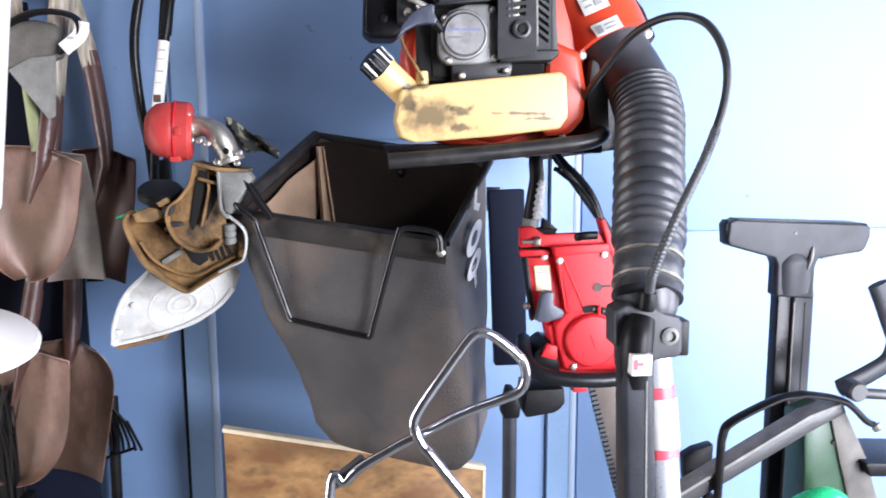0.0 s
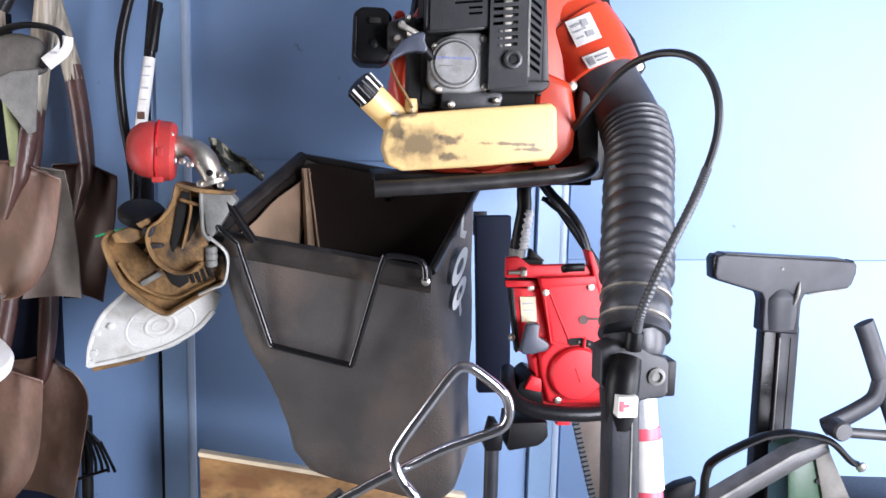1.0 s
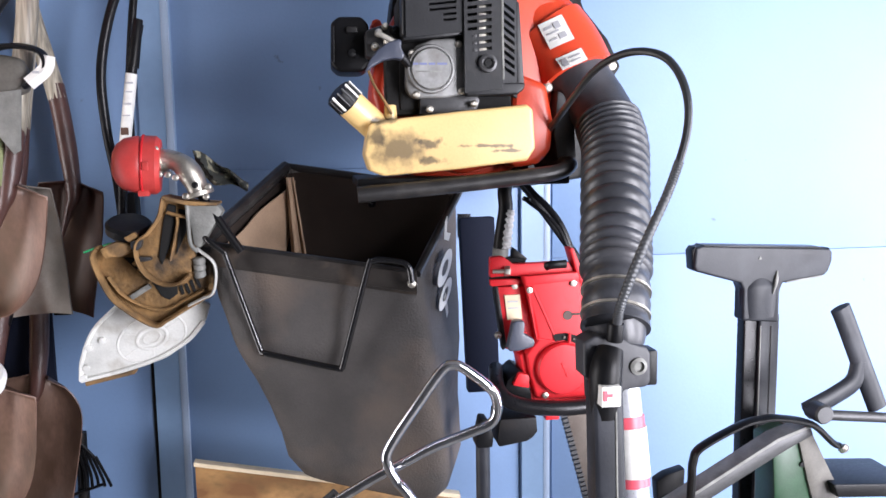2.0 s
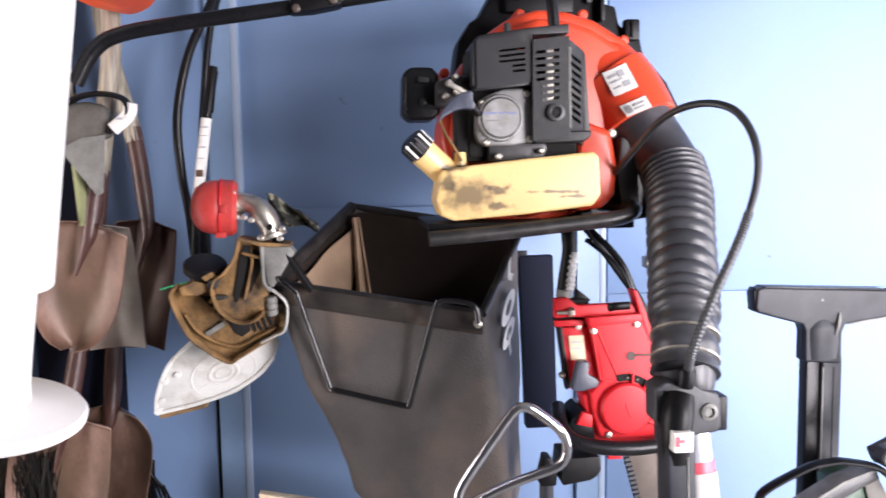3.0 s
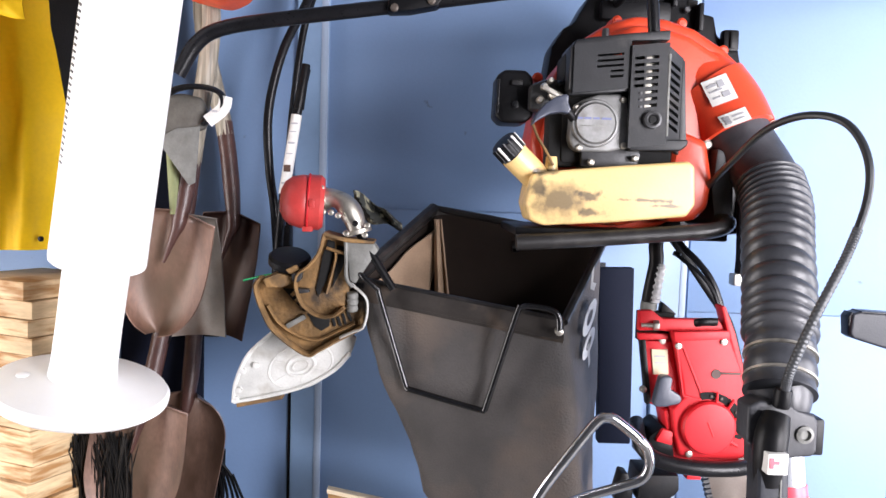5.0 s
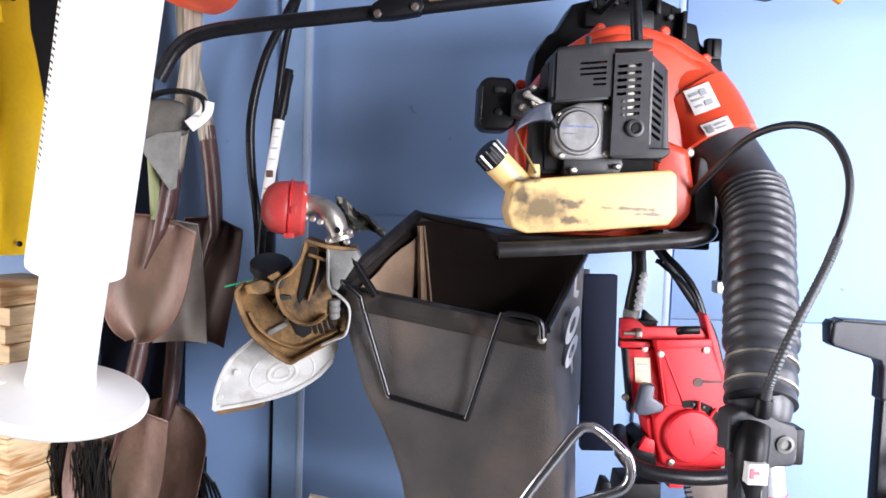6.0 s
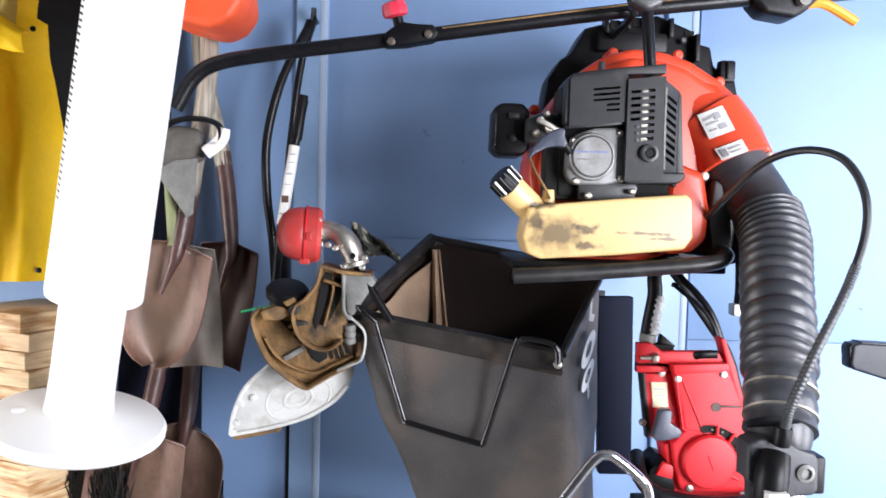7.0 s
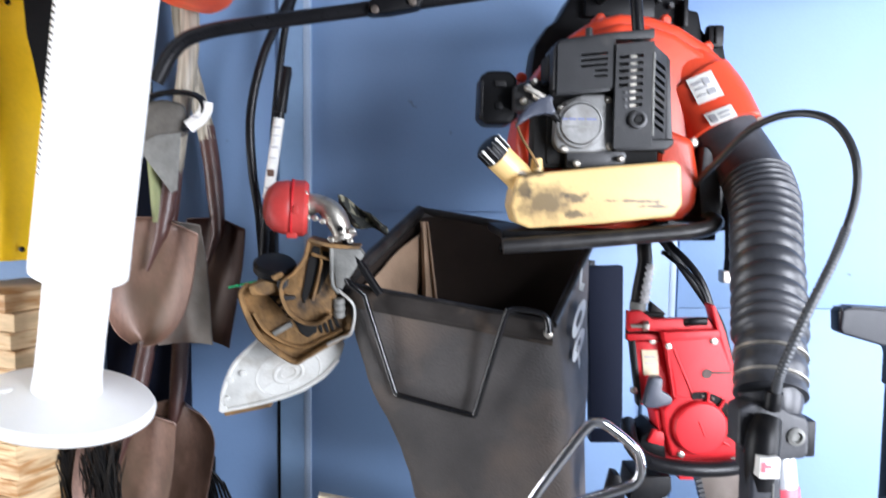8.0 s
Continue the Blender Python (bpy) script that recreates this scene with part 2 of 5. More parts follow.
def prism(outline, y0, y1, r=0.004, bm=None, seg=2, taper=0.0):
    """An outline of (x, z) pairs extruded from y0 back to y1, with rounded edges; taper draws the front in."""
    out = bmesh.new()
    cx = sum(p[0] for p in outline) / len(outline)
    cz = sum(p[1] for p in outline) / len(outline)
    front = [out.verts.new((x + (cx - x) * taper, y0, z + (cz - z) * taper)) for x, z in outline]
    back = [out.verts.new((x, y1, z)) for x, z in outline]
    out.faces.new(front)
    out.faces.new(back[::-1])
    for i in range(len(outline)):
        j = (i + 1) % len(outline)
        out.faces.new((front[j], front[i], back[i], back[j]))
    bmesh.ops.recalc_face_normals(out, faces=out.faces)
    soften(out, out.edges[:], r, seg)
    return merged(bm, out)


def smooth_line(pts, n=8):
    """Points along a smooth curve through pts."""
    p = [Vector(q) for q in pts]
    if len(p) < 3:
        return p
    p = [2 * p[0] - p[1]] + p + [2 * p[-1] - p[-2]]
    out = []
    for a, b, c, d in zip(p, p[1:], p[2:], p[3:]):
        for k in range(n):
            t = k / n
            out.append(0.5 * (2 * b + (c - a) * t + (2 * a - 5 * b + 4 * c - d) * t * t + (3 * b - a - 3 * c + d) * t ** 3))
    return out + [p[-2]]


def sweep(pts, radius, sides=12, bm=None, n=8, flat=(1.0, 1.0)):
    """A round bar along a smooth curve; radius: a number or a function of 0..1."""
    line = smooth_line(pts, n)
    out = bmesh.new()
    ring, side = [], None
    for i, p in enumerate(line):
        way = (line[min(i + 1, len(line) - 1)] - line[max(i - 1, 0)]).normalized()
        if side is None:
            side = way.orthogonal().normalized()
            if abs(way.y) < 0.9:
                side = way.cross(Vector((0, 1, 0))).normalized()
        side = (side - way * side.dot(way)).normalized()
        up = way.cross(side)
        r = radius(i / (len(line) - 1)) if callable(radius) else radius
        ring.append([out.verts.new(p + r * (side * math.cos(a) * flat[0] + up * math.sin(a) * flat[1])) for a in [2 * math.pi * k / sides for k in range(sides)]])
    for a, b in zip(ring, ring[1:]):
        for k in range(sides):
            out.faces.new((a[k], a[(k + 1) % sides], b[(k + 1) % sides], b[k]))
    out.faces.new(ring[0][::-1])
    out.faces.new(ring[-1])
    return merged(bm, out)


def rod(a, b, r, r2=None, sides=16, bm=None, bevel=0.0):
    """A straight bar from a to b; r2: its radius at b."""
    out = bmesh.new()
    a, b = Vector(a), Vector(b)
    bmesh.ops.create_cone(out, cap_ends=True, segments=sides, radius1=r, radius2=r if r2 is None else r2, depth=(b - a).length)
    if bevel:
        soften(out, [e for e in out.edges if any(len(f.verts) > 4 for f in e.link_faces)], bevel)
    m = Matrix.Translation((a + b) / 2) @ (b - a).to_track_quat("Z", "Y").to_matrix().to_4x4()
    bmesh.ops.transform(out, matrix=m, verts=out.verts)
    return merged(bm, out)


def lathe(profile, at, axis, sides=32, bm=None):
    """A profile of (radius, height) pairs turned about an axis."""
    out = bmesh.new()
    m = Matrix.Translation(at) @ Vector(axis).to_track_quat("Z", "Y").to_matrix().to_4x4()
    ring = [[out.verts.new(m @ Vector((r * math.cos(2 * math.pi * k / sides), r * math.sin(2 * math.pi * k / sides), h))) for k in range(sides)] for r, h in profile]
    for a, b in zip(ring, ring[1:]):
        for k in range(sides):
            out.faces.new((a[k], a[(k + 1) % sides], b[(k + 1) % sides], b[k]))
    out.faces.new(ring[0][::-1])
    out.faces.new(ring[-1])
    return merged(bm, out)


def sheet(fn, nu, nv, thick=0.003, bm=None):
    """A bent sheet: fn(u, v) with u, v in 0..1 gives its places; solid."""
    out = bmesh.new()
    g = [[out.verts.new(fn(i / nu, j / nv)) for i in range(nu + 1)] for j in range(nv + 1)]
    for j in range(nv):
        for i in range(nu):
            out.faces.new((g[j][i], g[j][i + 1], g[j + 1][i + 1], g[j + 1][i]))
    bmesh.ops.recalc_face_normals(out, faces=out.faces)
    bmesh.ops.solidify(out, geom=out.faces[:], thickness=thick)
    return merged(bm, out)


def plate(xs, zs, holes, y0, y1, shear=0.0, bm=None):
    """A plate on a grid of lines, with the cells named in holes left open."""
    out = bmesh.new()
    nx, nz = len(xs) - 1, len(zs) - 1
    v = {}

    def vert(i, j, k):
        if (i, j, k) not in v:
            v[i, j, k] = out.verts.new((xs[i], (y0, y1)[k], zs[j] + shear * (xs[i] - xs[0])))
        return v[i, j, k]

    solid = lambda i, j: 0 <= i < nx and 0 <= j < nz and (i, j) not in holes
    for i in range(nx):
        for j in range(nz):
            if not solid(i, j):
                continue
            for k in (0, 1):
                q = [vert(i, j, k), vert(i + 1, j, k), vert(i + 1, j + 1, k), vert(i, j + 1, k)]
                out.faces.new(q if k == 0 else q[::-1])
            for di, dj, a, b in ((-1, 0, (i, j), (i, j + 1)), (1, 0, (i + 1, j), (i + 1, j + 1)), (0, -1, (i, j), (i + 1, j)), (0, 1, (i, j + 1), (i + 1, j + 1))):
                if not solid(i + di, j + dj):
                    out.faces.new((vert(*a, 0), vert(*b, 0), vert(*b, 1), vert(*a, 1)))
    return merged(bm, out)


# ---- the room ----
WALL = 1.82
X0, X1, Y0, TOP = -2.3, 2.6, -0.9, 2.7

tagged(part("floor", box((X0, Y0, -0.1), (X1, WALL + 0.1, 0), 0), CONCRETE), "grey concrete floor of the shed", "floor", kind="structure")
tagged(part("ceiling", box((X0, Y0, TOP), (X1, WALL + 0.1, TOP + 0.1), 0), PLASTER), "plain grey shed ceiling", "ceiling", kind="structure")
# doorway out of view, added for the west fill lamp
west = box((X0 - 0.1, Y0, -0.1), (X0, 0.6, TOP + 0.1), 0)
box((X0 - 0.1, 1.6, -0.1), (X0, WALL + 0.1, TOP + 0.1), 0, west)
box((X0 - 0.1, 0.6, 2.15), (X0, 1.6, TOP + 0.1), 0, west)
tagged(part("wall_west", west, PLASTER), "plain unseen side wall with a doorway added for a fill lamp", "wall", kind="structure")
# doorway out of view, added for the east fill lamp
east = box((X1, Y0, -0.1), (X1 + 0.1, 0.0, TOP + 0.1), 0)
box((X1, 1.1, -0.1), (X1 + 0.1, WALL + 0.1, TOP + 0.1), 0, east)
box((X1, 0.0, 2.2), (X1 + 0.1, 1.1, TOP + 0.1), 0, east)
tagged(part("wall_east", east, PLASTER), "plain unseen side wall with a doorway added for a fill lamp", "wall", kind="structure")
DOOR = (0.88, 2.5, 2.25)
south = box((X0 - 0.1, Y0 - 0.1, -0.1), (DOOR[0], Y0, TOP + 0.1), 0)
box((DOOR[1], Y0 - 0.1, -0.1), (X1 + 0.1, Y0, TOP + 0.1), 0, south)
box((DOOR[0], Y0 - 0.1, DOOR[2]), (DOOR[1], Y0, TOP + 0.1), 0, south)
tagged(part("wall_south", south, PLASTER), "plain wall with a wide open doorway", "wall", kind="structure")
tagged(part("ground", box((-80, -80, -0.3), (80, 80, -0.12), 0), CONCRETE), "pale concrete yard outside the doorway", "ground", kind="structure")

wall = tagged(part("wall_north", box((X0, WALL + 0.002, -0.1), (X1, WALL + 0.1, TOP + 0.1), 0), BLUE), "blue painted metal panel wall with upright ribs", "wall", kind="structure")


def rib(x0, x1):
    """An upright raised rib of the wall: a flat face with sloping flanks."""
    o = bmesh.new()
    ring = []
    for z in (0, TOP):
        ring.append([o.verts.new((x, y, z)) for x, y in ((x0 - 0.002, WALL + 0.004), (x0, WALL - 0.014), (x1 - 0.004, WALL - 0.014), (x1 + 0.014, WALL + 0.004))])
    for k in range(3):
        o.faces.new((ring[0][k], ring[0][k + 1], ring[1][k + 1], ring[1][k]))
    o.faces.new(ring[0])
    o.faces.new(ring[1])
    return o


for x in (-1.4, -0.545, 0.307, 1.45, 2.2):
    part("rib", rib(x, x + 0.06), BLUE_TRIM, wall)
    # pale strip paints the lit right flank of the rib
    part("rib_lit_flank", prism([(x + 0.0535, 0.0), (x + 0.0535, TOP), (x + 0.0705, TOP), (x + 0.0705, 0.0)], WALL - 0.0165, WALL - 0.001, 0.006), RIBLIT, wall)
part("seam", box((-0.5545, WALL - 0.004, 0.0), (-0.5485, WALL + 0.001, 1.3), 0.001), SLOT, wall, "dark open joint")
part("panel", box((-0.48, WALL - 0.006, 0.0), (0.3, WALL + 0.001, 1.468), 0.003), BLUE, wall)
part("panel", box((0.385, WALL - 0.004, 1.2475), (1.445, WALL + 0.001, TOP), 0.0015), BLUE, wall)
part("panel", box((0.385, WALL - 0.004, 0.0), (1.445, WALL + 0.001, 1.2455), 0.0015), BLUE, wall)


def peg(at, length, r=0.006):
    p = thing("wall_hook", (at[0], WALL, at[2]), "black steel hook fixed to the blue wall", "hook", "hooks on the wall")
    part("shaft", sweep([(at[0], WALL, at[2]), (at[0], WALL - length, at[2]), (at[0], WALL - length - 0.012, at[2] + 0.02)], r, 8), BLACK, p)
    part("base_plate", box((at[0] - 0.018, WALL - 0.006, at[2] - 0.03), (at[0] + 0.018, WALL - 0.001, at[2] + 0.03), 0.002), BLACK, p)


# ---- backpack blower ----
def blower():
    b = thing("backpack_blower", (0.1, 1.4, 1.46), "orange-red backpack leaf blower with yellowed fuel tank, hung on the wall", "leaf blower")
    frame_part = prism([(-0.03, 1.48), (-0.03, 1.70), (-0.017, 1.79), (0.004, 1.825), (0.022, 1.835), (0.049, 1.885), (0.098, 1.898), (0.185, 1.913), (0.249, 1.888), (0.26, 1.863), (0.288, 1.858), (0.296, 1.821), (0.338, 1.798), (0.343, 1.77), (0.393, 1.712), (0.42, 1.66), (0.39, 1.62), (0.36, 1.45), (0.2, 1.43)], 1.47, 1.56, 0.008)
    back = part("back_frame", frame_part, BLACK, b, "black plastic carrying frame")
    part("lug", lathe([(0.004, 0), (0.006, 0.003), (0.006, 0.01), (0.004, 0.012)], (0.232, 1.468, 1.865), (0, -1, 0), 16), GREYBAR, back)
    for x, z, h in ((0.085, 1.885, 0.03), (0.125, 1.895, 0.028), (0.165, 1.898, 0.03), (0.205, 1.885, 0.034), (0.255, 1.85, 0.05), (0.315, 1.81, 0.03)):
        part("rib", box((x - 0.004, 1.445, z - h / 2), (x + 0.004, 1.472, z + h / 2), 0.0015), BLACK, back)
    for x, z in ((0.105, 1.893), (0.146, 1.899), (0.245, 1.878)):
        part("hole", box((x - 0.009, 1.4675, z - 0.009), (x + 0.009, 1.472, z + 0.007), 0.001), SLOT, back)
    part("slat", box((0.07, 1.45, 1.84), (0.2, 1.475, 1.875), 0.006), BLACK, back)
    part("slat", box((0.30, 1.45, 1.79), (0.33, 1.475, 1.83), 0.006), BLACK, back)
    part("strut", sweep([(0.36, 1.5, 1.62), (0.362, 1.47, 1.52), (0.36, 1.45, 1.42), (0.355, 1.44, 1.37)], 0.013, 10), BLACK, back)
    part("buckle", box((0.335, 1.42, 1.355), (0.375, 1.45, 1.378), 0.004), STEEL, back)
    volute = [(-0.07, 1.60), (-0.06, 1.66), (-0.03, 1.725), (0.01, 1.775), (0.055, 1.805), (0.10, 1.818), (0.15, 1.815), (0.2, 1.80), (0.25, 1.77), (0.285, 1.74), (0.31, 1.68), (0.25, 1.6), (0.22, 1.53), (0.17, 1.47), (0.08, 1.445), (-0.01, 1.465), (-0.055, 1.53)]
    house = part("fan_housing", prism(volute, 1.31, 1.46, 0.018, seg=4), ORANGE, b, "orange-red plastic fan housing, grimy")
    part("front_ring", prism([(0.085 + (x - 0.085) * 0.9, 1.63 + (z - 1.63) * 0.9) for x, z in volute], 1.295, 1.33, 0.012, seg=3), ORANGE, house)
    for x, z in ((0.079, 1.822), (0.192, 1.822), (0.267, 1.778), (0.318, 1.715), (-0.055, 1.72)):
        part("lug", lathe([(0.005, 0), (0.009, 0.003), (0.009, 0.05), (0.005, 0.053)], (x, 1.41, z - 0.004), (0, -1, 0), 14), ORANGE, house)
    DUCT = [(0.11, 1.385, 1.735), (0.175, 1.37, 1.742), (0.228, 1.345, 1.715), (0.261, 1.325, 1.668), (0.273, 1.311, 1.64)]
    part("outlet", sweep(DUCT, lambda t: 0.055 + 0.006 * t, 28), ORANGE, house)
    part("collar", sweep([(0.238, 1.34, 1.705), (0.261, 1.325, 1.668), (0.2775, 1.307, 1.624)], 0.0655, 32, n=6), ORANGE, house)
    for x, y, z in ((0.222, 1.285, 1.606), (0.332, 1.285, 1.642)):
        part("screw", lathe([(0.0085, 0), (0.0085, 0.01), (0.005, 0.012)], (x, y + 0.012, z), (0, -1, 0), 12), STEEL, house)
    # stickers lie on the outlet's front
    duct_line = smooth_line(DUCT, 12)

    def on_duct(x, z, lift, radius=0.0675):
        best = None
        for p, q in zip(duct_line, duct_line[1:]):
            wx, wz = q.x - p.x, q.z - p.z
            t = min(1, max(0, ((x - p.x) * wx + (z - p.z) * wz) / (wx * wx + wz * wz)))
            d2 = (p.x + wx * t - x) ** 2 + (p.z + wz * t - z) ** 2
            if best is None or d2 < best[0]:
                best = (d2, p.y + (q.y - p.y) * t)
        return Vector((x, best[1] - math.sqrt(max(0.0003, radius ** 2 - best[0])) - lift, z))

    def patch(cx, cz, w, h, lift, u0=0.0, u1=1.0, v0=0.0, v1=1.0):
        ca, sa = math.cos(radians(23)), math.sin(radians(23))

        def place(u, v):
            a, b2 = (u0 + (u1 - u0) * u - 0.5) * w, (v0 + (v1 - v0) * v - 0.5) * h
            return on_duct(cx + a * ca - b2 * sa, cz + a * sa + b2 * ca, lift, 0.0715)

        return sheet(place, 8, 8, 0.0006)

    for cx, cz, w, h, bars in ((0.2305, 1.693, 0.04, 0.044, ((0.1, 0.45, 0.7, 0.8), (0.5, 0.75, 0.6, 0.85), (0.12, 0.6, 0.5, 0.56), (0.5, 0.8, 0.2, 0.4), (0.12, 0.4, 0.25, 0.31))), (0.2515, 1.6475, 0.042, 0.021, ((0.1, 0.3, 0.2, 0.8), (0.4, 0.85, 0.6, 0.72), (0.4, 0.8, 0.3, 0.4)))):
        st = part("sticker", patch(cx, cz, w, h, 0.0012), PAPER, house, "white warning sticker")
        for u0, u1, v0, v1 in bars:
            part("print_bar", patch(cx, cz, w, h, 0.0026, u0, u1, v0, v1), INK, st)
    part("elbow", sweep([(0.274, 1.309, 1.636), (0.288, 1.297, 1.606), (0.303, 1.272, 1.572), (0.309, 1.228, 1.535)], lambda t: 0.0535 - 0.004 * t, 28), ELBOW, b, "black rubber elbow below the outlet")
    axis = [(0.309, 1.24, 1.546), (0.307, 1.2, 1.503), (0.289, 1.15, 1.443), (0.265, 1.08, 1.369), (0.25, 1.04, 1.325)]

    def rings(t):
        return 0.0465 + 0.0078 * abs(math.sin(math.pi * 17 * (t + 0.3 * t * (1 - t)))) ** 0.7 - 0.003 * t

    part("flexible_hose", sweep(axis, rings, 32, n=56), HOSE, b, "ribbed black rubber hose")
    part("hose_cuff", sweep([(0.252, 1.044, 1.33), (0.243, 1.02, 1.302), (0.232, 0.992, 1.262)], lambda t: 0.0455 + 0.0015 * math.cos(2 * math.pi * 3 * t), 32, n=14), HOSE, b)
    part("pipe_collar", sweep([(0.234, 0.997, 1.27), (0.236, 0.993, 1.255), (0.237, 0.992, 1.24)], lambda t: 0.042 - 0.008 * t, 28), HOSE, b)
    part("clamp_ring", sweep([(0.2365, 1.004, 1.279), (0.2357, 1.002, 1.2762)], 0.0474, 32), STEEL, b, "worn metal band on the hose")
    part("clamp_ring", sweep([(0.2445, 1.024, 1.307), (0.2437, 1.022, 1.3042)], 0.0484, 32), STEEL, b, "worn metal band on the hose")
    part("shoulder_strap", sweep([(0.19, 1.4, 1.46), (0.215, 1.38, 1.426), (0.27, 1.37, 1.35), (0.306, 1.36, 1.293), (0.325, 1.35, 1.22)], 0.0075, 12, flat=(1.0, 0.4)), BLACK, b, "black webbing shoulder strap")
    # engine
    eng = part("engine_block", box((-0.03, 1.24, 1.565), (0.15, 1.32, 1.74), 0.008), SLOT, b, "dark engine behind its covers")
    lean_up = 0.11
    zs = [1.672, 1.69] + [v for k in range(5) for v in (1.69 + 0.0084 * k + 0.0036, 1.69 + 0.0084 * (k + 1))] + [1.746]
    cover = part("cylinder_cover", plate([-0.022, 0.014, 0.035, 0.055, 0.066], zs, {(i, j) for i in (1, 2) for j in range(1, 11, 2) if (i, j) not in ((1, 1), (1, 3))}, 1.2, 1.214, lean_up), CHARCOAL, b, "charcoal plastic slotted cover")
    part("rim", prism([(-0.027, 1.74), (-0.02, 1.752), (0.0, 1.757), (0.066, 1.766), (0.126, 1.7725), (0.126, 1.757), (0.066, 1.754), (-0.02, 1.742)], 1.202, 1.29, 0.006, seg=3), CHARCOAL, cover)
    part("rim", prism([(-0.028, 1.676), (-0.027, 1.745), (-0.018, 1.748), (-0.018, 1.674)], 1.203, 1.29, 0.005, seg=3), CHARCOAL, cover)
    part("rim", prism([(-0.025, 1.668), (-0.025, 1.678), (0.07, 1.688), (0.07, 1.678)], 1.204, 1.26, 0.004), CHARCOAL, cover)
    part("cover_stub", rod((0.036, 1.25, 1.75), (0.0355, 1.25, 1.781), 0.0065, 0.0055, bevel=0.002), GREYBAR, cover)
    mz = [1.59, 1.65] + [v for k in range(8) for v in (1.65 + 0.0105 * k + 0.0048, 1.65 + 0.0105 * (k + 1))] + [1.746]
    muff = part("muffler_cover", plate([0.066, 0.071, 0.086, 0.0885, 0.108, 0.124], mz, {(i, j) for i in (1, 3) for j in range(1, 17, 2) if not (i == 1 and j < 7)}, 1.195, 1.206, lean_up), CHARCOAL, b, "charcoal slotted muffler guard with bright metal behind")
    for j in range(3):
        z = 1.6515 + 0.0105 * j
        part("pock", box((0.079, 1.1935, z), (0.085, 1.1965, z + 0.004), 0.001), GREYBAR, muff)
    rz = [1.598, 1.628] + [v for k in range(9) for v in (1.628 + 0.0118 * k + 0.0062, 1.628 + 0.0118 * (k + 1))] + [1.748]
    side = plate([0.0, 0.007, 0.034, 0.041], rz, {(1, j) for j in range(1, 19, 2)}, 0.0, 0.006, -0.35)
    bmesh.ops.transform(side, matrix=Matrix.Translation((0.123, 1.197, 0)) @ pose(0, 0, 0, 0, 0, 40), verts=side.verts)
    part("side_grille", side, CHARCOAL, muff)
    part("edge_wear", sweep([(0.1245, 1.1955, 1.735), (0.1245, 1.1955, 1.68), (0.126, 1.1965, 1.61)], 0.0022, 6), GALV, muff, "pale worn edge of the guard")
    part("rim", prism([(0.07, 1.586), (0.15, 1.588), (0.16, 1.596), (0.162, 1.606), (0.07, 1.604)], 1.2, 1.29, 0.004, seg=3), CHARCOAL, muff)
    part("heat_shield", box((0.087, 1.207, 1.65), (0.106, 1.24, 1.745), 0.002), STEEL, muff, "bright metal behind the slots")
    part("outer_flank", prism([(0.152, 1.6), (0.15, 1.735), (0.158, 1.73), (0.166, 1.606)], 1.222, 1.32, 0.003), CHARCOAL, muff)
    boot = part("spark_plug_boot", lathe([(0.006, -0.003), (0.0075, 0.003), (0.010, 0.005), (0.0135, 0.004), (0.0145, -0.01)], (0.101, 1.191, 1.634), (0, -1, 0), 20), GREYBAR, muff)
    part("boot_hole", lathe([(0.0062, 0), (0.0062, 0.001), (0.001, 0.001)], (0.101, 1.1882, 1.634), (0, -1, 0), 6), SLOT, boot)
    st = part("recoil_starter", lathe([(0.0375, 0), (0.0375, 0.014), (0.0355, 0.019), (0.033, 0.0195), (0.032, 0.0175), (0.0305, 0.021), (0.0295, 0.023), (0.002, 0.0235)], (0.0165, 1.225, 1.627), (0, -1, 0), 44), STARTER, b, "grey round recoil starter cover")
    for x0, x1 in ((-0.012, -0.004), (-0.002, 0.009), (0.012, 0.022), (0.025, 0.04)):
        part("logo_bar", box((x0, 1.2008, 1.6325), (x1, 1.2022, 1.6355), 0.0), BLUEINK, st)
    part("print_bar", box((-0.008, 1.2008, 1.6215), (0.033, 1.2022, 1.6235), 0.0), GALV, st)
    part("mount", prism([(-0.022, 1.6), (-0.02, 1.64), (-0.006, 1.662), (0.02, 1.672), (0.055, 1.674), (0.067, 1.666), (0.069, 1.64), (0.072, 1.615), (0.067, 1.59), (0.04, 1.584), (-0.004, 1.583), (-0.016, 1.588)], 1.213, 1.26, 0.005, seg=3), STARTER, st)
    part("lower_plate", prism([(0.0, 1.56), (0.0, 1.59), (0.09, 1.592), (0.095, 1.58), (0.088, 1.56)], 1.224, 1.28, 0.004), GREYBAR, st)
    part("engine_side", prism([(-0.05, 1.56), (-0.05, 1.67), (-0.02, 1.68), (0.01, 1.66), (0.0, 1.56)], 1.245, 1.3, 0.006), SLOT, st)
    for x, z in ((0.06, 1.665), (0.064, 1.594), (0.083, 1.575), (0.014, 1.567), (-0.006, 1.589), (-0.012, 1.651)):
        part("bolt", lathe([(0.0055, 0), (0.0055, 0.007), (0.003, 0.009)], (x, 1.218, z), (0, -1, 0), 10), STEEL, st)
    part("pull_handle", prism([(-0.086, 1.618), (-0.078, 1.637), (-0.066, 1.652), (-0.05, 1.663), (-0.035, 1.668), (-0.03, 1.665), (-0.031, 1.655), (-0.026, 1.645), (-0.03, 1.638), (-0.042, 1.64), (-0.058, 1.637), (-0.074, 1.628)], 1.183, 1.207, 0.006, seg=3), PULL, b, "dark blue-grey starter pull handle")
    part("pull_stem", rod((-0.037, 1.198, 1.652), (-0.016, 1.212, 1.632), 0.0065), BLACK, b)
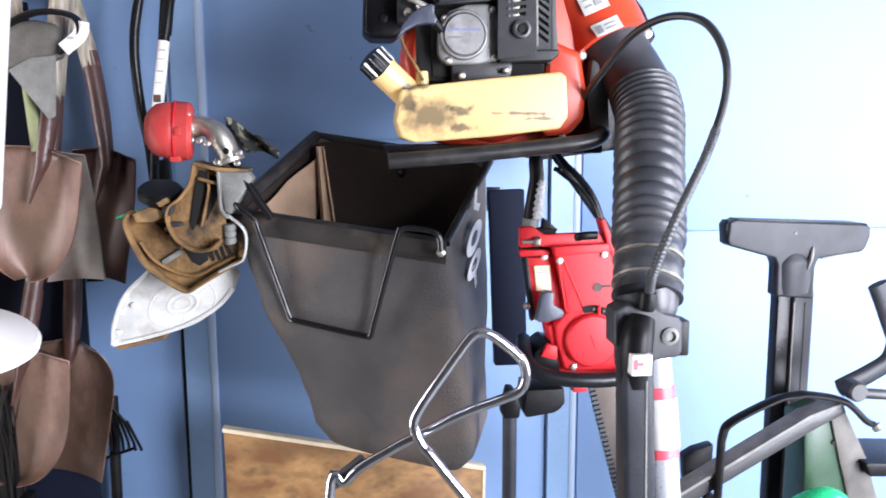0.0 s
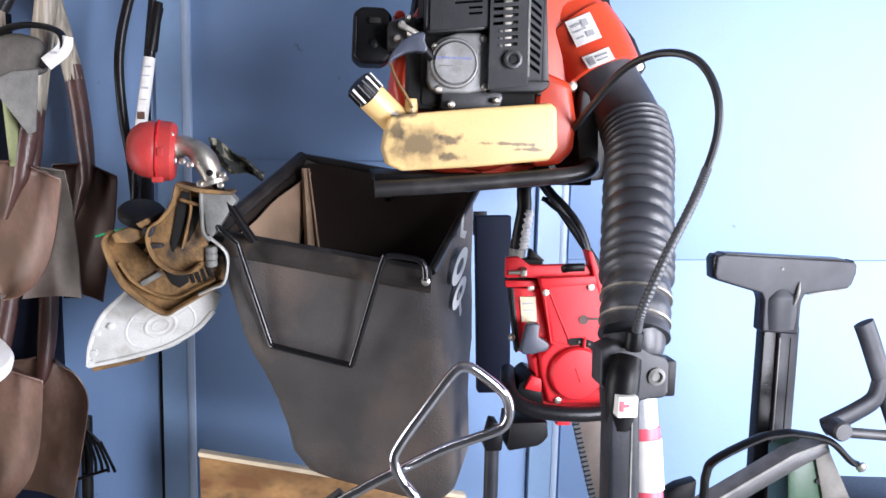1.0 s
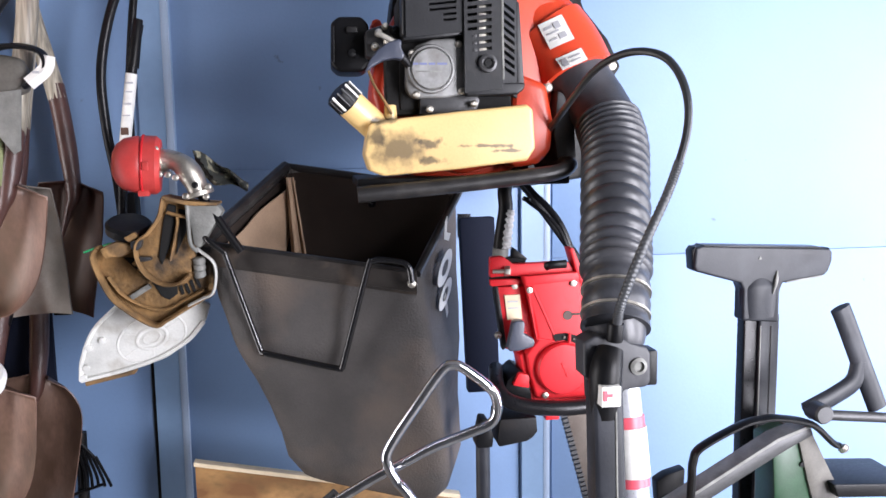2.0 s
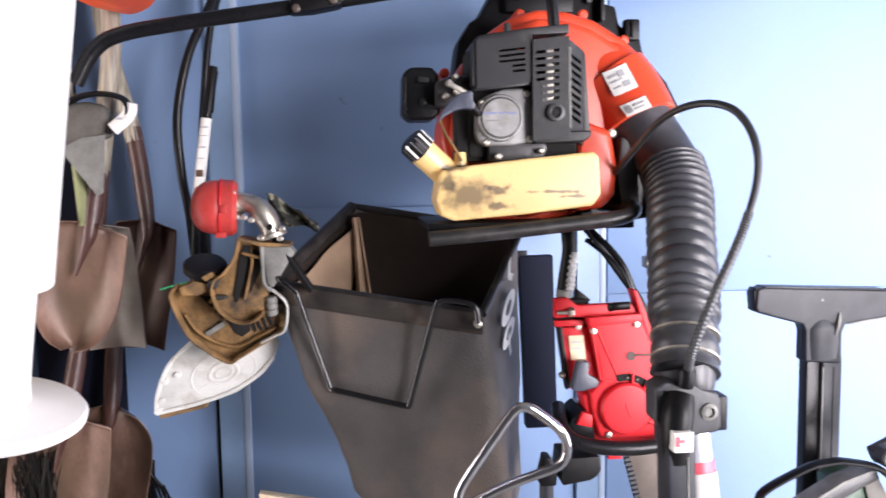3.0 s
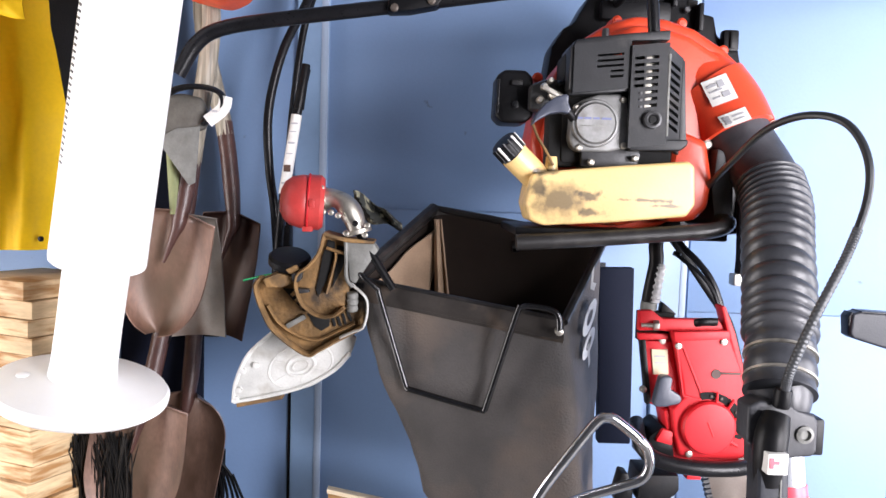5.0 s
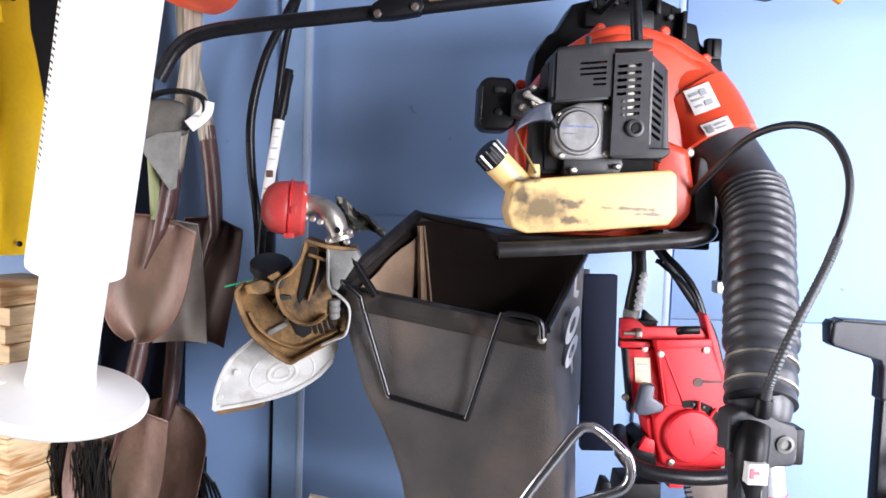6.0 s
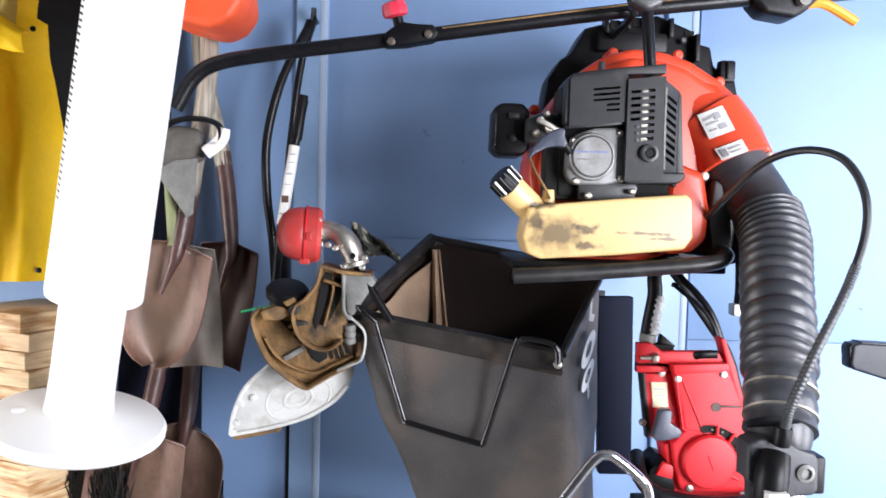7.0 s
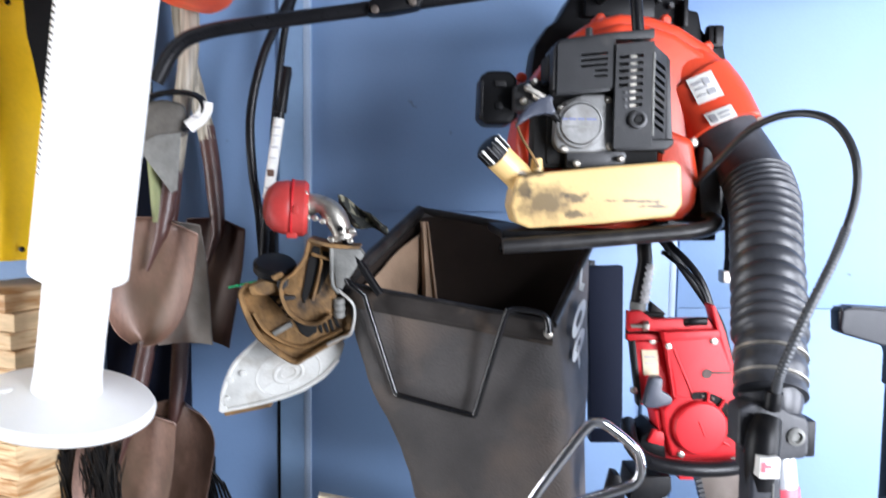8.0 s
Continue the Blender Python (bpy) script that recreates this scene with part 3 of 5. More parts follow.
    air = part("air_filter", prism([(-0.134, 1.642), (-0.132, 1.707), (-0.12, 1.717), (-0.084, 1.717), (-0.072, 1.705), (-0.07, 1.642), (-0.083, 1.63), (-0.122, 1.63)], 1.285, 1.37, 0.012, seg=3), BLACK, b, "black air filter box")
    part("lid_seam", prism([(-0.133, 1.645), (-0.131, 1.7), (-0.127, 1.7), (-0.128, 1.645)], 1.281, 1.30, 0.001), RUBBER, air)
    part("clip", box((-0.108, 1.278, 1.69), (-0.09, 1.29, 1.70), 0.003), CHARCOAL, air)
    part("fastener", lathe([(0.006, 0), (0.006, 0.006), (0.003, 0.007)], (-0.1, 1.286, 1.66), (0, -1, 0), 12), CHARCOAL, air)
    carb = part("carburettor", prism([(-0.08, 1.65), (-0.08, 1.69), (-0.05, 1.7), (-0.02, 1.695), (-0.02, 1.645)], 1.25, 1.31, 0.006), GREYBAR, b)
    for x, z, r, m in ((-0.06, 1.685, 0.006, STEEL), (-0.045, 1.672, 0.008, STEEL), (-0.066, 1.664, 0.006, STEEL), (-0.035, 1.69, 0.006, BLACK), (-0.05, 1.695, 0.005, STEEL)):
        part("fitting", lathe([(r, 0), (r, 0.016), (r * 0.6, 0.02)], (x, 1.253, z), (0, -1, 0), 12), m, carb)
    part("lever", box((-0.066, 1.228, 1.672), (-0.03, 1.236, 1.68), 0.002, turn=pose(0, 0, 0, 0, 25, 0).to_3x3()), STEEL, carb)
    part("fuel_line", sweep([(-0.078, 1.24, 1.63), (-0.07, 1.225, 1.605), (-0.055, 1.22, 1.58), (-0.044, 1.22, 1.56)], 0.0022, 8), DIRT, b)
    # fuel tank
    tank = part("fuel_tank", prism([(-0.088, 1.50), (-0.08, 1.545), (-0.06, 1.55), (0.05, 1.562), (0.165, 1.573), (0.174, 1.565), (0.178, 1.505), (0.165, 1.486), (0.05, 1.474), (-0.06, 1.466), (-0.08, 1.474)], 1.2, 1.30, 0.014, seg=4), TANK, b, "yellowed translucent fuel tank with oil stains")
    part("filler_neck", sweep([(-0.04, 1.25, 1.515), (-0.072, 1.24, 1.545), (-0.108, 1.225, 1.577)], 0.023, 20), TANK, tank)
    cap = part("fuel_cap", rod((-0.105, 1.226, 1.575), (-0.125, 1.217, 1.594), 0.022, sides=24, bevel=0.003), BLACK, tank, "black ribbed fuel cap")
    for k in range(14):
        a = 2 * math.pi * k / 14
        u, w = Vector((0.69, 0, 0.72)), Vector((0, 1, 0))
        p = Vector((-0.105, 1.226, 1.575)) + 0.0222 * (u * math.cos(a) + w * math.sin(a))
        part("ridge", rod(p, p + Vector((-0.019, -0.0085, 0.018)), 0.0022, sides=6), RUBBER if k % 3 else PAPER, cap)
    part("stopper", rod((-0.045, 1.235, 1.552), (-0.045, 1.235, 1.575), 0.011, 0.009, bevel=0.002), TANK, tank)
    # base frame
    part("base_bar", sweep([(-0.1, 1.2, 1.4385), (0.0, 1.2, 1.446), (0.12, 1.2, 1.457), (0.205, 1.2, 1.466), (0.235, 1.215, 1.475), (0.245, 1.26, 1.48), (0.245, 1.42, 1.48)], 0.0125, 14), BAR, b, "worn black tubular base bar")
    part("base_plate", box((-0.1, 1.22, 1.448), (0.24, 1.46, 1.462), 0.004), BLACK, b)
    part("lower_shell", prism([(0.15, 1.474), (0.2, 1.478), (0.222, 1.5), (0.226, 1.55), (0.214, 1.61), (0.16, 1.63)], 1.262, 1.4, 0.014, seg=3), ORANGE, house)
    part("side_bracket", prism([(0.236, 1.47), (0.228, 1.53), (0.234, 1.6), (0.262, 1.585), (0.268, 1.475)], 1.27, 1.42, 0.006), GREYBAR, b)
    part("bolt", lathe([(0.008, 0), (0.008, 0.012), (0.004, 0.014)], (0.262, 1.3, 1.478), (0.6, -1, 0), 10), STEEL, b)
    part("control_post", rod((0.113, 1.235, 1.735), (0.102, 1.245, 1.878), 0.0095, bevel=0.002), RUBBER, b, "black upright post on the engine")
    part("post_knob", prism([(0.068, 1.892), (0.075, 1.87), (0.1, 1.858), (0.122, 1.868), (0.13, 1.895), (0.115, 1.91), (0.08, 1.91)], 1.225, 1.26, 0.008, seg=3), GREYBAR, b)
    # throttle cable and grip
    part("throttle_cable", sweep([(0.22, 1.32, 1.505), (0.218, 1.29, 1.525), (0.231, 1.2, 1.574), (0.247, 1.12, 1.618), (0.271, 1.05, 1.633), (0.299, 1.0, 1.620), (0.314, 0.97, 1.576), (0.312, 0.96, 1.519), (0.282, 0.95, 1.441), (0.245, 0.94, 1.371), (0.220, 0.94, 1.307), (0.215, 0.95, 1.265)], 0.0054, 10, n=10), CABLE, b, "long looping throttle cable in black sheath")
    spring = lambda t: 0.0063 + 0.0004 * math.cos(2 * math.pi * 48 * t)
    part("cable_spring", sweep([(0.3005, 0.955, 1.484), (0.282, 0.95, 1.441), (0.245, 0.94, 1.371), (0.220, 0.94, 1.307), (0.216, 0.945, 1.275)], spring, 10, n=60), SPRING, b, "grey coiled cable sleeve")
    part("cable_ferrule", rod((0.216, 0.947, 1.28), (0.215, 0.95, 1.255), 0.011, bevel=0.003), BLACK, b)
    clamp = part("handle_clamp", prism([(0.176, 1.254), (0.19, 1.261), (0.222, 1.262), (0.24, 1.25), (0.262, 1.244), (0.267, 1.235), (0.268, 1.196), (0.262, 1.19), (0.232, 1.187), (0.226, 1.17), (0.19, 1.17), (0.188, 1.2), (0.177, 1.208)], 0.955, 0.995, 0.006, seg=3), ELBOW, b, "grey-black plastic handle clamp")
    part("screw", lathe([(0.0115, 0), (0.0115, 0.005), (0.007, 0.007), (0.006, 0.003), (0.002, 0.003)], (0.25, 0.957, 1.219), (0, -1, 0), 20), GALV, clamp)
    part("slot", box((0.195, 0.952, 1.205), (0.2, 0.956, 1.24), 0.001), SLOT, clamp)
    part("ear", box((0.262, 0.965, 1.188), (0.282, 1.0, 1.236), 0.004), BLACK, clamp)
    part("boss", sweep([(0.21, 0.95, 1.245), (0.199, 0.937, 1.215), (0.199, 0.94, 1.16)], lambda t: 0.017 + 0.004 * math.sin(3 * t), 18), BLACK, clamp)
    part("nozzle_pipe", sweep([(0.236, 0.995, 1.262), (0.242, 0.972, 1.15), (0.249, 0.955, 1.02), (0.257, 0.935, 0.86), (0.267, 0.9, 0.62)], 0.021, 24), SILVER, b, "pale silver blower pipe")
    grip = part("hand_grip", prism([(0.18, 1.205), (0.219, 1.205), (0.226, 1.06), (0.231, 0.93), (0.19, 0.93), (0.184, 1.06)], 0.925, 0.965, 0.008, seg=3), TUBEGREY, b, "dark grey plastic hand grip")
    part("grip_seam", rod((0.209, 0.9245, 1.17), (0.215, 0.9245, 0.95), 0.0014, sides=6), GALV, grip)
    lab = part("grip_label", box((0.184, 0.908, 1.182), (0.209, 0.93, 1.208), 0.001), PAPER, grip, "white label with red print")
    part("print_bar", box((0.186, 0.907, 1.19), (0.191, 0.9084, 1.203), 0), PINK, lab)
    part("print_bar", box((0.191, 0.907, 1.195), (0.198, 0.9084, 1.199), 0), PINK, lab)
    part("red_label", sweep([(0.2425, 0.9715, 1.148), (0.2475, 0.9585, 1.055)], 0.022, 24), PINK, b, "pink-red label on the blower pipe")
    part("label_field", sweep([(0.2445, 0.968, 1.133), (0.248, 0.9585, 1.068)], 0.0222, 24), PAPER, b)
    return b


blower()
peg((0.14, 0, 1.86), 0.3, 0.008)


# ---- grass catcher ----
def quad_ring(corners, n=6, round_off=0.2):
    """Points round a quadrilateral with rounded corners."""
    c = [Vector(p) for p in corners]
    out = []
    for i in range(4):
        a, b, d = c[i - 1], c[i], c[(i + 1) % 4]
        p, q = b.lerp(a, round_off), b.lerp(d, round_off)
        for k in range(n):
            t = k / (n - 1)
            out.append((p.lerp(b, t)).lerp(b.lerp(q, t), t))
    return out


def catcher():
    g = thing("grass_catcher", (-0.1, 1.5, 0.9), "worn black fabric mower grass bag with bent wire handle", "grass bag")
    mouth = [(0.0, 1.31, 1.297), (-0.37, 1.435, 1.345), (-0.224, 1.60, 1.477), (0.105, 1.49, 1.428)]
    low = [(0.045, 1.30, 0.93), (-0.255, 1.39, 1.0), (-0.17, 1.58, 1.02), (0.105, 1.47, 0.95)]
    o = bmesh.new()
    rows = []
    n = 14
    for j in range(n + 1):
        t = j / n
        cs = []
        for k in range(4):
            p = Vector(mouth[k]).lerp(Vector(low[k]), t)
            bulge = 0.018 * math.sin(math.pi * t)
            p += Vector((-0.018 * math.sin(math.pi * t ** 0.7) if k in (1, 2) else 0, -bulge if k in (0, 1) else bulge * 0.3, 0))
            cs.append(p)
        ring = quad_ring(cs, 7, 0.12 + 0.1 * t)
        rows.append([p + (0.006 * noise.noise_vector(p * 9) + 0.003 * noise.noise_vector(p * 23)) * min(1, 3 * t) for p in ring])
    # rounded bottom
    mid = sum((Vector(p) for p in low), Vector()) / 4
    for s, drop in ((0.94, 0.04), (0.8, 0.07), (0.55, 0.085), (0.2, 0.092)):
        rows.append([mid + (p - mid) * s + Vector((0, 0, -drop - (p - mid).z * 0.2)) for p in rows[n]])
    vs = [[o.verts.new(p) for p in r] for r in rows]
    m = len(vs[0])
    for a, b in zip(vs, vs[1:]):
        for k in range(m):
            o.faces.new((a[k], a[(k + 1) % m], b[(k + 1) % m], b[k]))
    o.faces.new(vs[-1])
    bmesh.ops.recalc_face_normals(o, faces=o.faces)
    bmesh.ops.solidify(o, geom=o.faces[:], thickness=0.004)
    bag = part("bag", o, FABRIC, g, "dusty black woven fabric", smooth=60)
    # added inset skin whose dark colour stands in for shade in the bag
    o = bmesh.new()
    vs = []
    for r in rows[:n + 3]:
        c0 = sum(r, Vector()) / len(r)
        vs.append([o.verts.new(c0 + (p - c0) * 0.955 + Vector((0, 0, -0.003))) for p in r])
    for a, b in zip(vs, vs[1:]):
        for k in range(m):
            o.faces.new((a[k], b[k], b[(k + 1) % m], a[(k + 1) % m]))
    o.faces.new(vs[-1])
    part("inner_shade", o, BAGSHADE, bag, "added brown-black inner skin, coloured as the shade inside the bag", smooth=60)

    def band(a, b, h, y=0.006):
        a, b = Vector(a), Vector(b)
        return sheet(lambda u, v: a.lerp(b, u) + Vector((0, -y - 0.004 * math.sin(v * 3.1), -h * v)), 12, 4, 0.004)

    part("rim_band", band(mouth[1], mouth[0], 0.034), BANDMAT, g, "black plastic rim strip")
    for a, b in ((1, 2), (2, 3), (3, 0), (0, 1)):
        part("rim_bar", sweep([mouth[a], mouth[b]], 0.013 if a == 1 else 0.008, 10), BAR, g)
    a, b, d = Vector(mouth[1]), Vector(mouth[2]), Vector((0, 0, 1))
    part("lining", sheet(lambda u, v: a.lerp(b, 0.1 + 0.85 * u) + Vector((0.02 + 0.03 * v - 0.055 * v * u + 0.004 * math.sin(u * 9), -0.004, -0.02 - (0.05 + 0.2 * u) * v)), 18, 8, 0.003), TAN, g, "tan lining fold inside the bag")
    part("lining_fold", sheet(lambda u, v: b + Vector((0.002 + 0.036 * u * (0.35 + 0.65 * v) + 0.01 * v, -0.04 - 0.01 * math.sin(u * 7), -0.02 - 0.26 * v)), 10, 8, 0.003), TAN, g)
    part("wire_handle", sweep([(-0.365, 1.402, 1.366), (-0.35, 1.382, 1.356), (-0.325, 1.382, 1.335), (-0.320, 1.382, 1.32), (-0.272, 1.367, 1.175), (-0.265, 1.364, 1.160), (-0.252, 1.357, 1.158), (-0.142, 1.317, 1.139), (-0.131, 1.312, 1.141), (-0.126, 1.309, 1.155), (-0.084, 1.292, 1.31), (-0.076, 1.290, 1.323), (-0.06, 1.287, 1.326), (-0.028, 1.277, 1.322), (-0.016, 1.274, 1.312), (-0.013, 1.275, 1.288)], 0.0052, 12, n=5), WIRE, g, "bent black wire handle")
    part("hook_end", sweep([(-0.365, 1.42, 1.366), (-0.385, 1.43, 1.36), (-0.38, 1.43, 1.34), (-0.35, 1.42, 1.335)], 0.007, 10), BLACK, g)
    part("corner_pin", lathe([(0.007, 0), (0.007, 0.012), (0.004, 0.014)], (-0.011, 1.297, 1.284), (0, -1, 0), 12), STEEL, g)
    # worn white brand mark: plain shapes on the flank
    f0, f1 = Vector((0.004, 1.31, 1.297)), Vector((0.109, 1.49, 1.428))

    def flank(u, down):
        p = f0.lerp(f1, u)
        return p + Vector((0.008 + 0.012 * down / 0.3, -0.012, -down))

    for u0, d0, w, h in ((0.36, 0.012, 0.34, 0.044), (0.34, 0.06, 0.3, 0.036)):
        out = bmesh.new()
        vs2 = []
        for k in range(20):
            aa = 2 * math.pi * k / 20
            vs2.append([flank(u0 + w * r * math.cos(aa) * 0.5 + 0.05, d0 + 0.02 + h * 0.5 - h * 0.5 * r * math.sin(aa)) for r in (1.0, 0.45)])
        vv = [[out.verts.new(p) for p in row] for row in vs2]
        for k in range(20):
            out.faces.new((vv[k][0], vv[(k + 1) % 20][0], vv[(k + 1) % 20][1], vv[k][1]))
        bmesh.ops.recalc_face_normals(out, faces=out.faces)
        bmesh.ops.solidify(out, geom=out.faces[:], thickness=0.001)
        part("brand_mark", out, OFFWHITE, g, "worn white painted mark")
    for q in (((0.47, -0.02), (0.53, -0.022), (0.5, 0.004), (0.58, 0.018), (0.53, 0.024), (0.43, 0.006)), ((0.36, 0.1), (0.41, 0.098), (0.44, 0.14), (0.4, 0.144))):
        out = bmesh.new()
        out.faces.new([out.verts.new(flank(u, d)) for u, d in q])
        bmesh.ops.solidify(out, geom=out.faces[:], thickness=0.001)
        part("brand_mark", out, OFFWHITE, g, "worn white painted mark")
    part("seam", sweep([Vector(mouth[1]) + Vector((0, -0.012, -0.012)), Vector(mouth[0]) + Vector((0, -0.012, -0.012))], 0.0016, 6), BAR, g)
    part("seam", sweep([Vector(mouth[1]) + Vector((0.004, -0.012, -0.029)), Vector(mouth[0]) + Vector((0, -0.012, -0.029))], 0.0014, 6), BANDMAT, g)
    return g


catcher()
peg((-0.06, 0, 1.40), 0.26, 0.008)


# ---- chainsaw ----
def chainsaw():
    c = thing("chainsaw", (0.22, 1.33, 1.0), "red chainsaw with taped handle hung nose down by the bag", "chainsaw")
    body = part("body", prism([(0.165, 1.28), (0.18, 1.29), (0.268, 1.296), (0.3, 1.215), (0.313, 1.17), (0.312, 1.075), (0.225, 1.066), (0.192, 1.08), (0.185, 1.15), (0.175, 1.165)], 1.288, 1.36, 0.006), RED, c, "red plastic chainsaw body")
    part("starter_panel", prism([(0.176, 1.292), (0.266, 1.296), (0.291, 1.236), (0.309, 1.18), (0.31, 1.082), (0.292, 1.078), (0.214, 1.079), (0.197, 1.083), (0.186, 1.12), (0.18, 1.16), (0.199, 1.182), (0.193, 1.215)], 1.264, 1.292, 0.005, seg=3), RED, body)
    part("panel_lip", prism([(0.174, 1.294), (0.267, 1.298), (0.271, 1.284), (0.177, 1.278)], 1.259, 1.29, 0.003), RED, body)
    part("skirt", prism([(0.17, 1.155), (0.18, 1.16), (0.2, 1.085), (0.3, 1.08), (0.31, 1.068), (0.19, 1.066)], 1.276, 1.33, 0.004), RED, body)
    part("starter_disc", lathe([(0.045, 0), (0.045, 0.012), (0.042, 0.016), (0.036, 0.0172), (0.003, 0.018)], (0.241, 1.266, 1.134), (0, -1, 0), 40), RED, body)
    part("disc_mark", rod((0.236, 1.2478, 1.146), (0.246, 1.2478, 1.122), 0.0014, sides=6), RED, body)
    for fx, fz, gx, gz in ((0.252, 1.195, 0.252, 1.172), (0.281, 1.183, 0.27, 1.164), (0.298, 1.155, 0.282, 1.147), (0.303, 1.129, 0.285, 1.126), (0.291, 1.104, 0.279, 1.111)):
        part("fin", rod((gx, 1.258, gz), (fx, 1.256, fz), 0.0032, 0.0022, 8), RED, body)
    part("vent", sheet(lambda u, v: Vector((0.241 + (0.0475 + 0.014 * v) * math.cos(radians(-20 + 125 * u)), 1.2622, 1.134 + (0.0475 + 0.012 * v) * math.sin(radians(-20 + 125 * u)))), 20, 1, 0.0008), SLOT, body, "dark cooling slots round the starter")
    for k in range(6):
        a = radians(-8 + 19 * k)
        part("vent_vane", box((0.241 + 0.054 * math.cos(a) - 0.002, 1.2585, 1.134 + 0.053 * math.sin(a) - 0.002), (0.241 + 0.054 * math.cos(a) + 0.002, 1.263, 1.134 + 0.053 * math.sin(a) + 0.002), 0.0005), BARSTEEL, body)
    part("screw_hole", lathe([(0.0082, 0), (0.0082, 0.0015), (0.002, 0.0015)], (0.251, 1.264, 1.224), (0, -1, 0), 18), GRIME, body, "grimy keyhole slot")
    part("groove", box((0.256, 1.2622, 1.2235), (0.293, 1.2645, 1.2275), 0.0008), GRIME, body)
    for (px, pz), (qx, qz) in (((0.189, 1.276), (0.231, 1.182)), ((0.182, 1.272), (0.197, 1.186)), ((0.197, 1.186), (0.228, 1.18))):
        part("crease", rod((px, 1.2632, pz), (qx, 1.2632, qz), 0.0019, sides=6), RED, body)
    for x, z in ((0.184, 1.27), (0.26, 1.279), (0.212, 1.087)):
        part("screw", lathe([(0.0055, 0), (0.0055, 0.004), (0.002, 0.005)], (x, 1.264, z), (0, -1, 0), 10), STEEL, body)
    # the block that carries the rear handle, with its bolt
    part("rear_block", prism([(0.12, 1.326), (0.142, 1.327), (0.16, 1.313), (0.254, 1.315), (0.272, 1.295), (0.18, 1.29), (0.152, 1.293), (0.12, 1.291)], 1.275, 1.292, 0.004), RED, body)
    part("rear_block", prism([(0.12, 1.287), (0.172, 1.287), (0.172, 1.277), (0.122, 1.275)], 1.279, 1.29, 0.003), RED, body)
    part("block_gap", box((0.128, 1.291, 1.27), (0.185, 1.325, 1.32), 0.001), SLOT, body)
    part("bolt", rod((0.124, 1.274, 1.3015), (0.144, 1.272, 1.302), 0.0036, sides=10), STEEL, body)
    part("bolt_head", rod((0.144, 1.273, 1.302), (0.153, 1.272, 1.302), 0.0085, sides=6, bevel=0.001), STEEL, body, "hexagonal steel bolt head")
    part("screw", lathe([(0.006, 0), (0.006, 0.005), (0.002, 0.006)], (0.164, 1.287, 1.2745), (0, -1, 0), 12), STEEL, body)
    # flank strip with the data plate
    part("flank", prism([(0.13, 1.274), (0.18, 1.274), (0.2, 1.182), (0.172, 1.158), (0.146, 1.166)], 1.282, 1.3, 0.004), RED, body)
    part("flank_edge", prism([(0.126, 1.276), (0.134, 1.276), (0.149, 1.17), (0.142, 1.164)], 1.278, 1.3, 0.002), BLACK, body)
    part("stud", lathe([(0.006, 0), (0.006, 0.006), (0.003, 0.008)], (0.133, 1.28, 1.192), (0, -1, 0), 10), STEEL, body)
    part("tag", prism([(0.145, 1.26), (0.172, 1.26), (0.176, 1.218), (0.15, 1.217)], 1.279, 1.283, 0.0005), PALE, body, "pale worn data plate")
    part("tag_print", box((0.15, 1.2782, 1.247), (0.168, 1.2796, 1.25), 0), INK, body)
    part("tag_print", box((0.151, 1.2782, 1.236), (0.17, 1.2796, 1.2385), 0), INK, body)
    part("pull_handle", prism([(0.152, 1.22), (0.158, 1.223), (0.169, 1.222), (0.172, 1.217), (0.17, 1.2), (0.186, 1.191), (0.189, 1.185), (0.186, 1.177), (0.161, 1.171), (0.146, 1.171), (0.143, 1.176)], 1.243, 1.264, 0.006, seg=3), PULL, c, "blue-grey plastic pull handle")
    # rear handle: black grip wound with pale tape
    part("rear_handle", sweep([(0.15, 1.32, 1.305), (0.147, 1.318, 1.335), (0.151, 1.316, 1.37), (0.156, 1.316, 1.405), (0.157, 1.325, 1.438), (0.175, 1.345, 1.462), (0.2, 1.36, 1.468)], 0.0125, 14), BLACK, c)
    part("handle_wrap", sweep([(0.1545, 1.3135, 1.336), (0.1555, 1.3125, 1.355), (0.1585, 1.312, 1.38), (0.161, 1.312, 1.402)], lambda t: 0.0105 + 0.0009 * math.cos(42 * t), 14, n=14), TAPE, c, "wrinkled pale tape on the rear handle")
    part("handle_wrap", sweep([(0.146, 1.316, 1.322), (0.147, 1.315, 1.336)], 0.0142, 14), GALV, c, "grey tape at the handle's root")
    part("trigger", prism([(0.166, 1.338), (0.191, 1.318), (0.186, 1.313), (0.173, 1.311), (0.164, 1.318)], 1.3, 1.322, 0.002), BLACK, c)
    part("wire", sweep([(0.2, 1.36, 1.446), (0.212, 1.335, 1.426), (0.23, 1.32, 1.406), (0.251, 1.31, 1.376), (0.267, 1.305, 1.336), (0.272, 1.305, 1.3)], 0.0058, 10), RUBBER, c)
    part("wire", sweep([(0.197, 1.345, 1.418), (0.206, 1.325, 1.408), (0.228, 1.312, 1.39), (0.248, 1.305, 1.366), (0.262, 1.3, 1.333), (0.267, 1.3, 1.3)], 0.0034, 10), RUBBER, c)
    part("wire_end", rod((0.195, 1.346, 1.419), (0.204, 1.338, 1.415), 0.0045, sides=10), BLACK, c)
    part("side_strip", prism([(0.254, 1.338), (0.262, 1.338), (0.281, 1.292), (0.315, 1.178), (0.307, 1.17), (0.269, 1.288)], 1.266, 1.3, 0.003), RED, c, "red strip along the body's edge")
    part("choke_knob", sweep([(0.216, 1.278, 1.306), (0.225, 1.27, 1.31), (0.25, 1.27, 1.311)], 0.0072, 12, flat=(1.0, 0.7)), BLACK, c)
